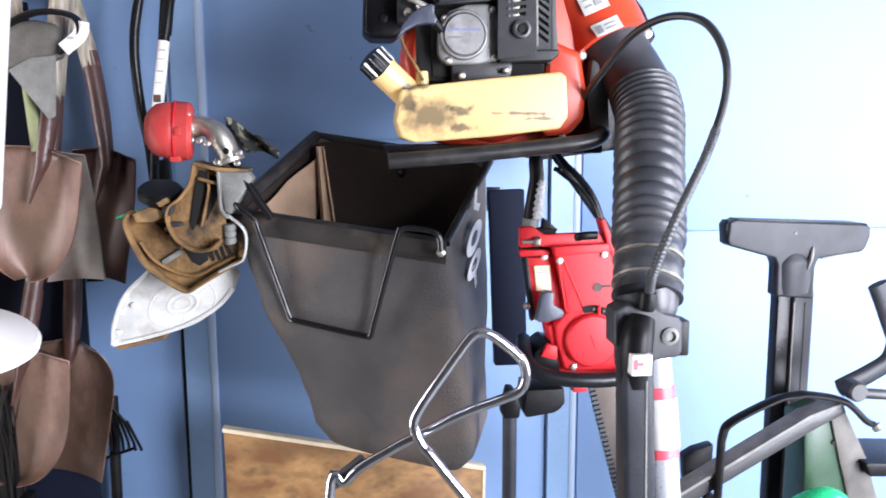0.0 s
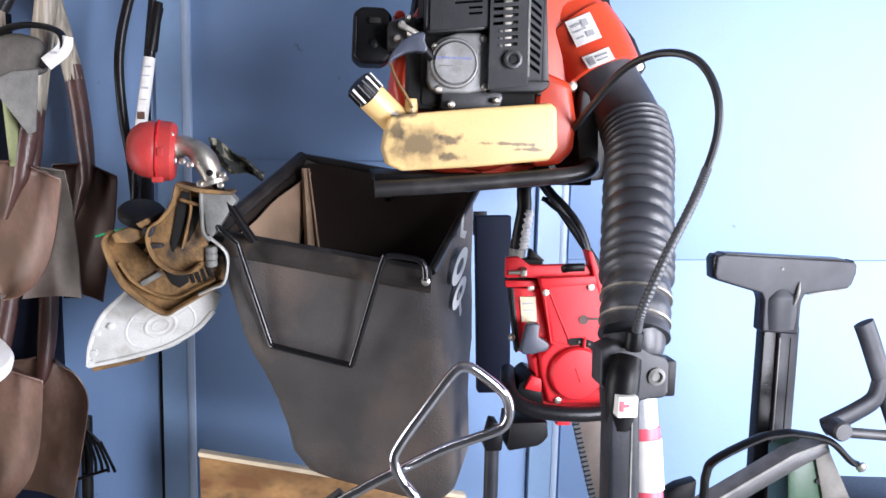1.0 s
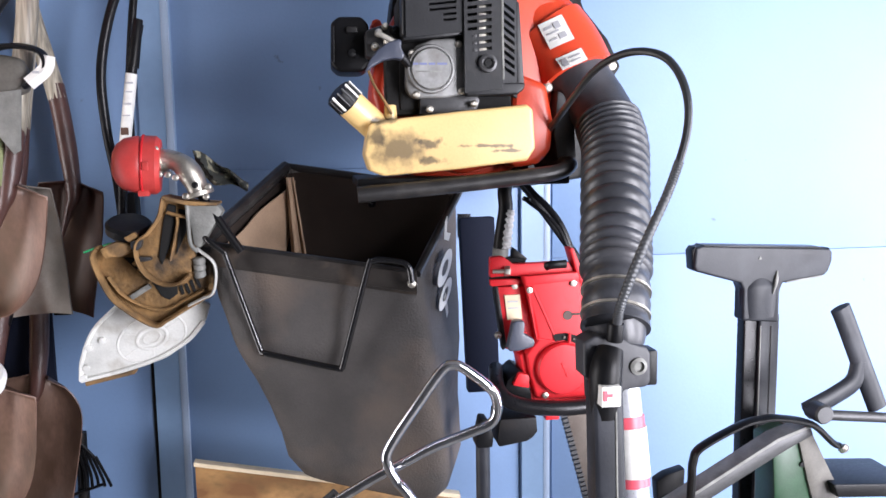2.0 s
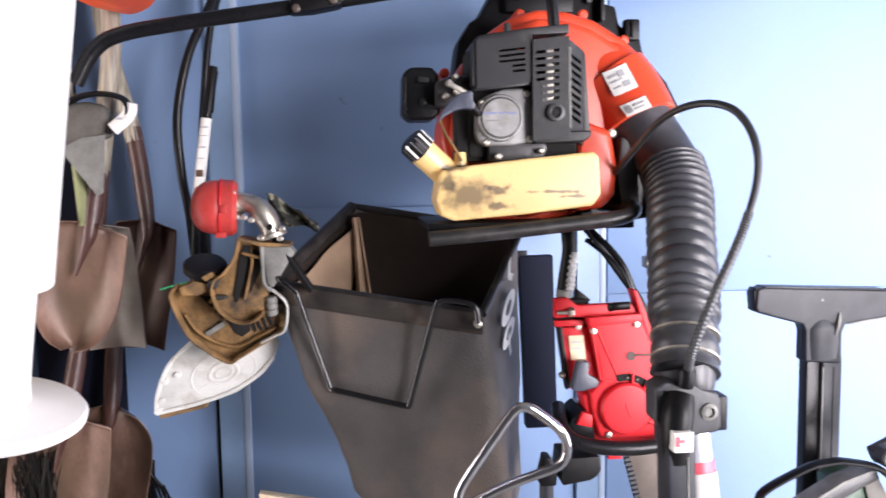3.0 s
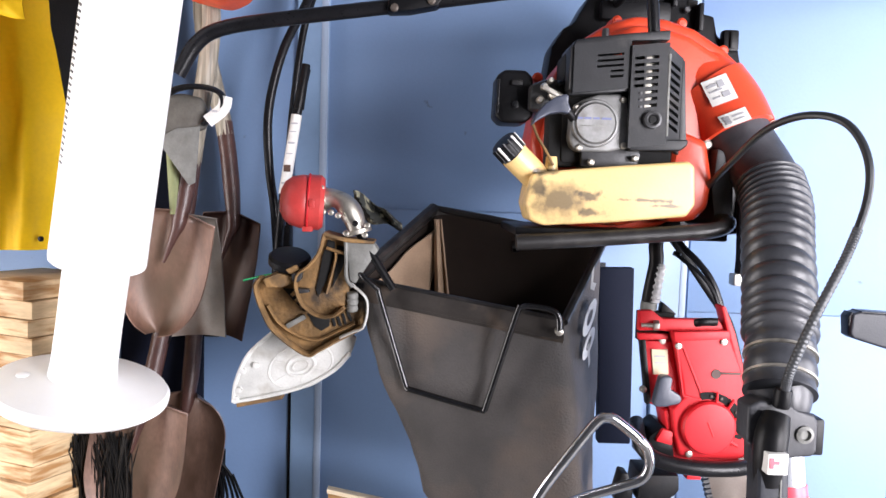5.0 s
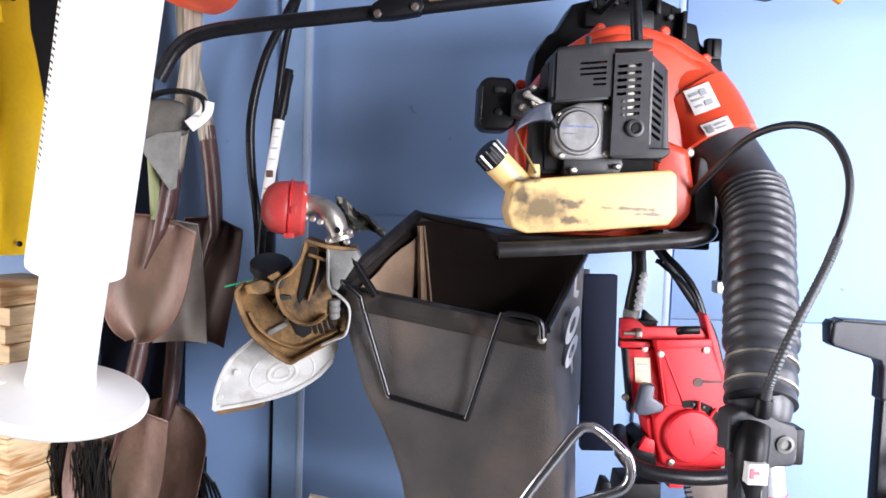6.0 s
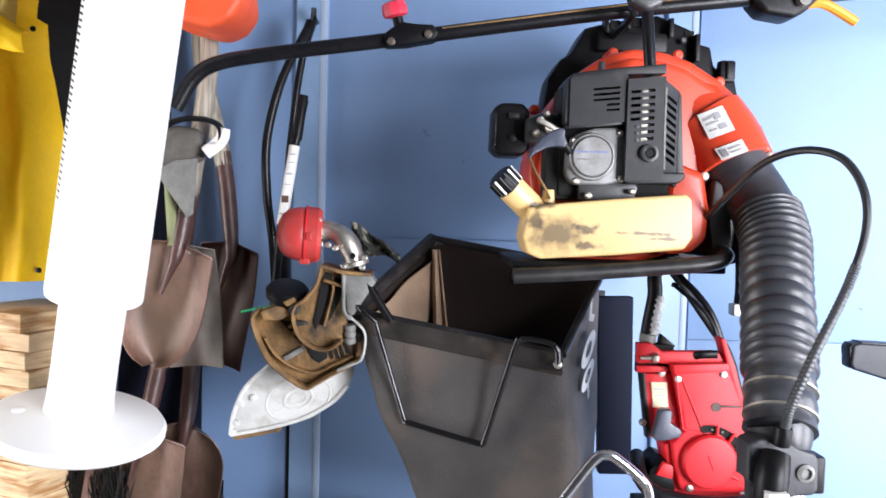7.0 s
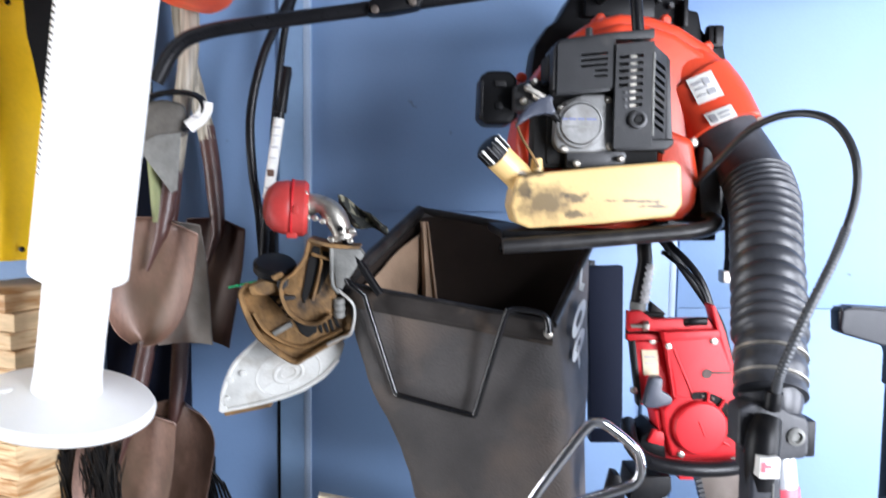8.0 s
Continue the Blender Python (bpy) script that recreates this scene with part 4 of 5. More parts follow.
    part("front_handle", sweep([(0.35, 1.27, 1.076), (0.295, 1.24, 1.073), (0.238, 1.232, 1.0725), (0.18, 1.235, 1.077), (0.142, 1.245, 1.088), (0.13, 1.27, 1.104), (0.14, 1.33, 1.12)], 0.0128, 16), RUBBER, c, "black rubber front handle")
    part("front_base", prism([(0.131, 1.053), (0.193, 1.054), (0.195, 1.028), (0.187, 1.018), (0.177, 1.012), (0.13, 1.005), (0.126, 1.009)], 1.25, 1.33, 0.006, seg=3), BLACK, c)
    part("front_base", prism([(0.138, 1.066), (0.148, 1.112), (0.17, 1.13), (0.19, 1.12), (0.197, 1.07)], 1.275, 1.36, 0.008), BLACK, c)
    part("oil_cap", prism([(0.156, 1.105), (0.186, 1.098), (0.186, 1.122), (0.168, 1.127)], 1.268, 1.29, 0.004), RED, c)
    part("chain_cover_tab", box((0.219, 1.285, 1.034), (0.244, 1.31, 1.045), 0.002), RED, c)
    bar = part("guide_bar", prism([(0.256, 1.07), (0.342, 1.07), (0.43, 0.75), (0.425, 0.69), (0.4, 0.662), (0.37, 0.675), (0.345, 0.74)], 1.315, 1.321, 0.001), BARSTEEL, c, "worn steel guide bar")
    link_mesh = None
    for side, (p0, p1) in enumerate((((0.253, 1.065), (0.34, 0.745)), ((0.345, 1.065), (0.432, 0.745)))):
        for k in range(38):
            t = k / 37
            at = Vector((p0[0] + (p1[0] - p0[0]) * t, 1.318, p0[1] + (p1[1] - p0[1]) * t))
            if link_mesh is None:
                o = box((-0.0035, -0.006, -0.003), (0.004, 0.006, 0.003), 0)
                prism([(-0.003, -0.0026), (-0.007, -0.001), (-0.0058, 0.0035), (-0.003, 0.003)], -0.006, 0.0055, 0, o)
                first = part("chain_link", o, GREYBAR)
                link_mesh = first.data
                ob = first
            else:
                ob = new("chain_link", link_mesh)
            ob.parent = bar
            ob.matrix_local = Matrix.Translation(at - origin_of(bar)) @ pose(0, 0, 0, 0, -15, 180 * side)
    return c


chainsaw()
peg((0.185, 0, 1.455), 0.44, 0.006)


# ---- edger head, guard and shaft ----
def edger():
    e = thing("edger_attachment", (-0.45, 1.45, 1.3), "lawn edger head with faded red cup, cast elbow and dirt-caked guard", "lawn edger")
    red = part("red_cup", lathe([(0.004, -0.046), (0.02, -0.0445), (0.034, -0.038), (0.044, -0.026), (0.0485, -0.008), (0.0485, 0.0), (0.047, 0.003), (0.05, 0.005), (0.05, 0.026), (0.044, 0.033), (0.02, 0.034)], (-0.46, 1.41, 1.487), (1, 0.12, -0.05), 36), RED_HEAD, e, "faded red plastic cup")
    part("seam_ring", lathe([(0.051, -0.002), (0.052, 0.0), (0.051, 0.002)], (-0.455, 1.411, 1.487), (1, 0.12, -0.05), 36), RED, red)
    part("clip", box((-0.447, 1.357, 1.478), (-0.437, 1.363, 1.492), 0.002), RED_HEAD, red)
    part("clip", box((-0.462, 1.385, 1.434), (-0.444, 1.4, 1.444), 0.002), RED_HEAD, red)
    elb = part("cast_elbow", sweep([(-0.432, 1.41, 1.491), (-0.41, 1.405, 1.495), (-0.389, 1.40, 1.486), (-0.372, 1.398, 1.462), (-0.362, 1.396, 1.432)], lambda t: 0.0185 + 0.002 * math.cos(2 * math.pi * 1.5 * t), 20), STEEL, e, "dull cast aluminium elbow gearbox")
    for p, ax in (((-0.427, 1.409, 1.493), (1, 0, 0.1)), ((-0.363, 1.396, 1.437), (0.3, 0, -1))):
        part("flange", lathe([(0.02, -0.004), (0.025, -0.003), (0.025, 0.004), (0.02, 0.005)], p, ax, 20), STEEL, elb)
    for p in ((-0.428, 1.385, 1.513), (-0.424, 1.385, 1.471), (-0.41, 1.382, 1.47), (-0.397, 1.38, 1.465), (-0.382, 1.378, 1.434), (-0.345, 1.38, 1.449), (-0.366, 1.376, 1.452), (-0.349, 1.38, 1.432)):
        part("bolt", lathe([(0.0055, 0), (0.0055, 0.008), (0.003, 0.01)], p, (0, -1, 0), 10), STEEL if p[0] != -0.366 else BLACK, elb)
    part("drive_rod", sweep([(-0.362, 1.396, 1.436), (-0.326, 1.39, 1.38), (-0.296, 1.385, 1.335)], 0.0075, 12), BLACK, e)
    guard = part("debris_guard", prism([(-0.544, 1.342), (-0.551, 1.323), (-0.531, 1.268), (-0.507, 1.237), (-0.456, 1.203), (-0.433, 1.211), (-0.398, 1.232), (-0.352, 1.257), (-0.345, 1.3), (-0.353, 1.32), (-0.373, 1.333), (-0.385, 1.354), (-0.42, 1.365), (-0.471, 1.368), (-0.486, 1.367), (-0.513, 1.355)], 1.43, 1.475, 0.006), DIRT, e, "brown dirt-caked plastic guard")
    part("rim_wall", sweep([(-0.535, 1.415, 1.346), (-0.541, 1.415, 1.344), (-0.548, 1.415, 1.325), (-0.528, 1.415, 1.271), (-0.504, 1.415, 1.241), (-0.454, 1.415, 1.207), (-0.431, 1.415, 1.215), (-0.397, 1.415, 1.235), (-0.351, 1.415, 1.26)], 0.006, 8, flat=(0.7, 2.8)), DIRT, guard)
    part("rim_lip", sweep([(-0.375, 1.405, 1.342), (-0.367, 1.405, 1.335), (-0.347, 1.405, 1.316), (-0.343, 1.405, 1.293), (-0.35, 1.405, 1.262), (-0.369, 1.405, 1.252), (-0.392, 1.405, 1.241)], 0.0032, 8, flat=(0.8, 3.0)), OFFWHITE, guard, "pale scuffed edge of the guard")
    part("scoop_floor", prism([(-0.427, 1.43), (-0.434, 1.398), (-0.452, 1.37), (-0.471, 1.354), (-0.474, 1.331), (-0.462, 1.301), (-0.435, 1.28), (-0.408, 1.279), (-0.386, 1.295), (-0.377, 1.322), (-0.379, 1.357), (-0.386, 1.42)], 1.408, 1.44, 0.005, seg=3), DIRT, guard)
    part("scoop_wall", sweep([(-0.423, 1.394, 1.43), (-0.431, 1.394, 1.399), (-0.45, 1.394, 1.372), (-0.468, 1.394, 1.357), (-0.472, 1.394, 1.334), (-0.46, 1.394, 1.303), (-0.433, 1.394, 1.283), (-0.406, 1.394, 1.282), (-0.384, 1.394, 1.298)], 0.004, 8, flat=(0.8, 4.0)), DIRT, guard, "curved dirt-caked wall of the scoop")
    part("scoop_lip", sweep([(-0.383, 1.385, 1.42), (-0.382, 1.385, 1.386), (-0.38, 1.385, 1.352), (-0.369, 1.385, 1.337)], 0.0035, 8), GALV, guard)
    # proud near-black pieces paint the shade in the scoop and slots
    part("hollow_shade", prism([(-0.418, 1.42), (-0.405, 1.416), (-0.406, 1.389), (-0.417, 1.349), (-0.433, 1.314), (-0.438, 1.329), (-0.427, 1.391)], 1.404, 1.412, 0.002), SLOT, guard)
    part("hollow_shade", prism([(-0.401, 1.411), (-0.387, 1.407), (-0.388, 1.378), (-0.392, 1.365), (-0.409, 1.33), (-0.405, 1.357)], 1.404, 1.412, 0.002), SLOT, guard)
    part("rib", sweep([(-0.419, 1.398, 1.405), (-0.402, 1.398, 1.4), (-0.386, 1.398, 1.396)], 0.004, 8, flat=(0.8, 2.2)), DIRT, guard)
    part("rib", sweep([(-0.403, 1.401, 1.397), (-0.403, 1.401, 1.386), (-0.409, 1.401, 1.357), (-0.418, 1.401, 1.322)], 0.0035, 8, flat=(0.8, 2.0)), DIRT, guard)
    # shade between scoop and rim, as a dark piece
    part("gap_shade", prism([(-0.502, 1.326), (-0.477, 1.325), (-0.467, 1.298), (-0.445, 1.277), (-0.414, 1.274), (-0.414, 1.258), (-0.429, 1.248), (-0.441, 1.255), (-0.453, 1.275), (-0.481, 1.303)], 1.427, 1.434, 0.001), SLOT, guard)
    part("slot", prism([(-0.411, 1.272), (-0.406, 1.274), (-0.402, 1.259), (-0.406, 1.256)], 1.426, 1.434, 0.0), SLOT, guard)
    part("slot", prism([(-0.402, 1.275), (-0.397, 1.277), (-0.391, 1.26), (-0.395, 1.257)], 1.426, 1.434, 0.0), SLOT, guard)
    part("slot", prism([(-0.393, 1.281), (-0.388, 1.283), (-0.382, 1.263), (-0.386, 1.26)], 1.426, 1.434, 0.0), SLOT, guard)
    part("slot", prism([(-0.385, 1.288), (-0.38, 1.29), (-0.372, 1.269), (-0.376, 1.267)], 1.426, 1.434, 0.0), SLOT, guard)
    part("tooth", rod((-0.484, 1.42, 1.314), (-0.472, 1.42, 1.326), 0.0035, sides=8), DIRT, guard)
    part("tooth", rod((-0.476, 1.42, 1.303), (-0.464, 1.42, 1.316), 0.0035, sides=8), DIRT, guard)
    part("tooth", rod((-0.468, 1.42, 1.291), (-0.456, 1.42, 1.305), 0.0035, sides=8), DIRT, guard)
    part("tooth", rod((-0.459, 1.42, 1.282), (-0.447, 1.42, 1.294), 0.0035, sides=8), DIRT, guard)
    part("pad", prism([(-0.495, 1.259), (-0.462, 1.279), (-0.457, 1.271), (-0.49, 1.251)], 1.421, 1.433, 0.002), GALV, guard, "grey worn pad")
    part("step_block", prism([(-0.533, 1.345), (-0.504, 1.357), (-0.48, 1.352), (-0.48, 1.339), (-0.498, 1.331), (-0.525, 1.33)], 1.395, 1.43, 0.004), DIRT, guard)
    part("step_block", prism([(-0.492, 1.364), (-0.472, 1.374), (-0.466, 1.365), (-0.483, 1.355)], 1.39, 1.43, 0.004), DIRT, guard)
    part("clamp_strap", prism([(-0.479, 1.358), (-0.459, 1.361), (-0.461, 1.349), (-0.468, 1.342), (-0.478, 1.344)], 1.383, 1.40, 0.003), GREYBAR, guard)
    part("clamp_strap", prism([(-0.47, 1.331), (-0.45, 1.33), (-0.448, 1.324), (-0.466, 1.321)], 1.392, 1.41, 0.002), GREYBAR, guard)
    part("partition", sweep([(-0.528, 1.424, 1.293), (-0.507, 1.424, 1.262), (-0.471, 1.424, 1.239), (-0.436, 1.424, 1.232), (-0.398, 1.424, 1.249), (-0.367, 1.424, 1.265)], 0.004, 8, flat=(0.8, 2.2)), DIRT, guard)
    part("boss", lathe([(0.009, -0.006), (0.0105, -0.004), (0.0105, 0.004), (0.009, 0.006)], (-0.371, 1.408, 1.319), (0.1, 0.2, -1), 16), GALV, guard, "grey bolt boss")
    part("boss", lathe([(0.009, -0.006), (0.0105, -0.004), (0.0105, 0.004), (0.009, 0.006)], (-0.371, 1.408, 1.308), (0.1, 0.2, -1), 16), GALV, guard, "grey bolt boss")
    part("boss", lathe([(0.009, -0.006), (0.0105, -0.004), (0.0105, 0.004), (0.009, 0.006)], (-0.371, 1.408, 1.296), (0.1, 0.2, -1), 16), GALV, guard, "grey bolt boss")
    part("bracket", prism([(-0.382, 1.417), (-0.333, 1.416), (-0.325, 1.405), (-0.365, 1.343), (-0.375, 1.349)], 1.385, 1.43, 0.003), GALV, e, "grey sheet metal bracket")
    part("bracket_top", prism([(-0.423, 1.435), (-0.382, 1.425), (-0.333, 1.421), (-0.333, 1.416), (-0.382, 1.417), (-0.423, 1.429)], 1.38, 1.45, 0.002), DIRT, e)
    part("rubber_wheel", lathe([(0.012, -0.012), (0.034, -0.011), (0.039, -0.006), (0.039, 0.006), (0.034, 0.011), (0.012, 0.013)], (-0.49, 1.43, 1.378), (0.12, -0.42, 1.0), 28), BLACK, e, "black rubber wheel")
    fan = part("blade_guard", prism([(-0.605, 1.092), (-0.598, 1.135), (-0.575, 1.19), (-0.53, 1.235), (-0.46, 1.25), (-0.39, 1.24), (-0.368, 1.225), (-0.378, 1.195), (-0.41, 1.16), (-0.46, 1.13), (-0.52, 1.11)], 1.485, 1.50, 0.004), OFFWHITE, e, "scuffed white plastic blade guard")
    part("rim", sweep([(-0.603, 1.482, 1.094), (-0.598, 1.482, 1.135), (-0.575, 1.482, 1.188), (-0.53, 1.482, 1.232)], 0.004, 8), OFFWHITE, fan)
    part("rim", sweep([(-0.603, 1.482, 1.094), (-0.52, 1.482, 1.112), (-0.46, 1.482, 1.132), (-0.41, 1.482, 1.162), (-0.38, 1.482, 1.195)], 0.004, 8), OFFWHITE, fan)
    tilt = pose(-0.475, 1.486, 1.168, 0, -22, 0)
    for rx, rz, r in ((0.064, 0.042, 0.0028), (0.028, 0.019, 0.004), (0.016, 0.010, 0.003)):
        pts = [tilt @ Vector((rx * math.cos(a), 0, rz * math.sin(a))) for a in [2 * math.pi * k / 16 for k in range(17)]]
        part("ring", sweep(pts, r, 8, n=3), OFFWHITE, fan)
    for k in range(6):
        a = 2 * math.pi * k / 6 + 0.3
        part("spoke", rod(tilt @ Vector((0.028 * math.cos(a), 0, 0.019 * math.sin(a))), tilt @ Vector((0.063 * math.cos(a), 0, 0.041 * math.sin(a))), 0.0022, sides=6), OFFWHITE, fan)
    for x, z in ((-0.597, 1.1), (-0.585, 1.155), (-0.592, 1.118), (-0.56, 1.168)):
        part("post", lathe([(0.006, 0), (0.006, 0.008), (0.003, 0.009)], (x, 1.486, z), (0, -1, 0), 10), OFFWHITE, fan)
    part("foot", box((-0.6, 1.49, 1.090), (-0.51, 1.52, 1.098), 0.002, turn=pose(0, 0, 0, 0, -12, 0).to_3x3()), DIRT, e)
    part("line_end", sweep([(-0.598, 1.535, 1.325), (-0.57, 1.5, 1.335), (-0.527, 1.45, 1.349)], 0.002, 6), BRIGHTGREEN, e, "bit of green trimmer line")
    return e


edger()
peg((-0.47, 0, 1.33), 0.36, 0.006)


def leaf_clump():
    c = thing("dark_rag", (-0.33, 1.48, 1.46), "crumpled dark camouflage rag behind the cast elbow", "rag")
    part("cloth", sheet(lambda u, v: Vector((-0.378 + 0.09 * u, 1.455 + 0.02 * math.sin(u * 9 + v * 5), 1.487 - 0.04 * u + (v - 0.5) * 0.046 * (1 - 0.55 * u) + 0.004 * math.sin(11 * u))) + 0.006 * noise.noise_vector(Vector((u * 3, v * 3, 3))), 14, 8, 0.0015), mat("camouflage_cloth", (0.02, 0.022, 0.018), 0.8, var=0.3, scale=60, stain=(0.2, 0.19, 0.13), stain_at=(0.52, 0.62), stain_scale=70), c)


leaf_clump()


def labelled_shaft():
    s = thing("trimmer_shaft", (-0.53, 1.62, 1.35), "black trimmer shaft with a long white sticker, hung on the wall", "trimmer shaft")
    part("tube", sweep([(-0.497, 1.63, 1.755), (-0.51, 1.62, 1.68), (-0.535, 1.61, 1.5), (-0.55, 1.62, 1.34), (-0.553, 1.63, 1.28)], 0.0095, 14), RUBBER, s)
    part("tube_end", rod((-0.511, 1.62, 1.672), (-0.497, 1.628, 1.765), 0.012, 0.009, bevel=0.002), BLACK, s)
    lab = part("sticker", sweep([(-0.513, 1.617, 1.66), (-0.535, 1.608, 1.497)], 0.0112, 14), PAPER, s, "white printed sticker round the shaft")
    for z, h, m in ((1.642, 0.003, INK), (1.625, 0.002, INK), (1.602, 0.004, INK), (1.58, 0.002, INK), (1.55, 0.014, RUST), (1.52, 0.003, INK)):
        x = -0.513 - (1.66 - z) * 0.135
        y = 1.617 - (1.66 - z) * 0.055
        part("print_bar", box((x - 0.007, y - 0.0118, z - h / 2), (x + 0.007, y - 0.0104, z + h / 2), 0), m, lab)
    h = thing("rubber_hose", (-0.57, 1.66, 1.2), "glossy black rubber hose hanging down the wall", "hose")
    part("tube", sweep([(-0.505, 1.7, 1.915), (-0.518, 1.685, 1.88), (-0.553, 1.66, 1.79), (-0.577, 1.65, 1.67), (-0.575, 1.655, 1.553), (-0.562, 1.66, 1.45), (-0.555, 1.67, 1.3), (-0.57, 1.7, 1.25)], 0.0095, 14), RUBBER, h)
    part("tube", sweep([(-0.503, 1.72, 1.91), (-0.519, 1.715, 1.84), (-0.532, 1.71, 1.73), (-0.542, 1.71, 1.6), (-0.54, 1.71, 1.4), (-0.54, 1.72, 1.3)], 0.008, 14), RUBBER, h)
    part("hose_end", rod((-0.512, 1.7, 1.885), (-0.498, 1.715, 1.935), 0.0135, 0.012, bevel=0.002), BLACK, h, "black sleeve joining the hose ends")
    part("hanger_wire", sweep([(-0.499, 1.714, 1.93), (-0.5, 1.74, 1.965), (-0.5, 1.77, 1.972)], 0.0025, 6), GREYBAR, h)
    part("bracket", box((-0.565, 1.66, 1.36), (-0.53, 1.70, 1.43), 0.005), BLACK, h)
    peg((-0.5, 0, 1.955), 0.05)


labelled_shaft()


# ---- shovels ----
def shovel(at, w, l, blade, rusty, label, handle_top, square, turn=0, socket=0.14, group="shovels on the wall", lean=0.0, neck=None, shoulder=0.05):
    """A shovel hung blade down: at is the middle of the blade's shoulder."""
    s = thing("shovel", at, label, "shovel", group)
    x, y, z = at
    m = Matrix.Translation(at) @ pose(0, 0, 0, 0, turn, 0)
    up = m if neck is None else Matrix.Translation(at) @ pose(0, 0, 0, 0, neck, 0)

    def half(v):
        top = 1.0 if v >= shoulder else math.sqrt(max(0.0, 1 - ((shoulder - v) / shoulder) ** 2)) * 0.72 + 0.28
        if square:
            return w / 2 * (0.92 + 0.08 * min(1, v * 3)) * top
        return w / 2 * (1 if v < 0.5 else max(0.0, 1 - ((v - 0.5) / 0.505) ** 2.3) ** 0.5) * (0.93 + 0.07 * min(1, v * 2.5)) * top

    def place(u, v):
        s2 = 2 * u - 1
        dish = 0.042 * (s2 * s2) - 0.012 * math.sin(math.pi * min(1, v * 1.1))
        ridge = -0.026 * math.exp(-((s2 + 0.35 * v * v) / (0.27 + 0.2 * v)) ** 2) * max(0, 1 - v * 1.12) + 0.0025 * noise.noise(Vector((s2 * 2 + x * 40, v * 3, y * 30)))
        return m @ Vector((s2 * half(v), -dish + 0.02 + ridge + 0.02 * v * v, -l * v))

    part("blade", sheet(place, 22, 26, 0.0022), blade, s, smooth=70)
    part("socket", sweep([m @ Vector((-0.012, 0.002, -l * 0.42)), m @ Vector((-0.003, -0.002, -l * 0.2)), m @ Vector((0, 0.0, -0.02)), up @ Vector((0, 0.012, socket * 0.5)), up @ Vector((0.0, 0.02, socket))], lambda t: 0.003 + 0.0155 * min(1, t * 1.5), 16), rusty, s)
    part("handle", sweep([up @ Vector((0, 0.018, socket - 0.03)), up @ Vector((lean * 0.5, 0.03, (handle_top - z + socket) * 0.5)), Vector((x + lean, y + 0.03 + 0.02 * (handle_top < 1.6), handle_top))], 0.0188, 14), WOOD if handle_top > 1.6 else BLACK, s)
    return s


shovel((-0.733, 1.575, 1.456), 0.165, 0.262, RUST, BROWNWOOD, "round-point shovel with a rusty pinkish brown blade", 2.1, False, 13, 0.12, lean=0.015, neck=6)
shovel((-0.744, 1.632, 1.449), 0.152, 0.262, GREYSTEEL, BROWNWOOD, "square shovel with a dull grey scratched blade", 2.15, True, -3, 0.14, lean=0.01, neck=5, shoulder=0.03)
shovel((-0.66, 1.715, 1.452), 0.138, 0.278, DARKRUST, BROWNWOOD, "shovel with a dark rusty brown blade", 2.2, True, 10, 0.2, lean=-0.024, neck=-9)
shovel((-0.818, 1.625, 1.06), 0.205, 0.30, RUST, BROWNWOOD, "round-point shovel with a rusty blade hung low", 1.22, False, 10, 0.14, lean=0.0)
shovel((-0.748, 1.685, 1.056), 0.205, 0.305, BROWNBLADE, BROWNWOOD, "square-point shovel with a dark brown round-shouldered blade", 1.2, True, 11, 0.135, lean=-0.006, neck=2, shoulder=0.26)
for x, z, d in ((-0.74, 2.12, 0.19), (-0.735, 1.185, 0.09), (-0.79, 1.2, 0.13)):
    peg((x, 0, z), d)


def hoe():
    h = thing("garden_hoe", (-0.72, 1.56, 1.6), "old grey metal hoe head with black strap and white label", "hoe")
    part("blade", prism([(-0.775, 1.598), (-0.735, 1.62), (-0.69, 1.625), (-0.698, 1.515), (-0.71, 1.508)], 1.545, 1.549, 0.001), GALV, h)
    part("neck", prism([(-0.79, 1.60), (-0.79, 1.66), (-0.765, 1.683), (-0.73, 1.69), (-0.69, 1.682), (-0.678, 1.65), (-0.682, 1.622), (-0.74, 1.60)], 1.55, 1.58, 0.012, seg=3), MUDGREY, h)
    part("strap", sweep([(-0.79, 1.56, 1.665), (-0.74, 1.55, 1.695), (-0.69, 1.545, 1.702), (-0.65, 1.545, 1.69), (-0.65, 1.55, 1.658), (-0.685, 1.55, 1.63)], 0.014, 10, flat=(0.4, 1.3)), BLACK, h)
    lab = part("label", sweep([(-0.637, 1.536, 1.684), (-0.643, 1.536, 1.66), (-0.672, 1.534, 1.634)], 0.013, 4, flat=(1.0, 0.4)), PAPER, h, "white label on the strap")
    part("print_bar", box((-0.662, 1.527, 1.652), (-0.652, 1.53, 1.656), 0), INK, lab)
    part("pole", rod((-0.78, 1.6, 1.62), (-0.8, 1.66, 2.1), 0.016), WOOD, h)
    part("pole_collar", rod((-0.744, 1.575, 1.45), (-0.756, 1.58, 1.60), 0.012), mat("mossy_rod", (0.2, 0.22, 0.1), 0.7, var=0.3), h)


hoe()


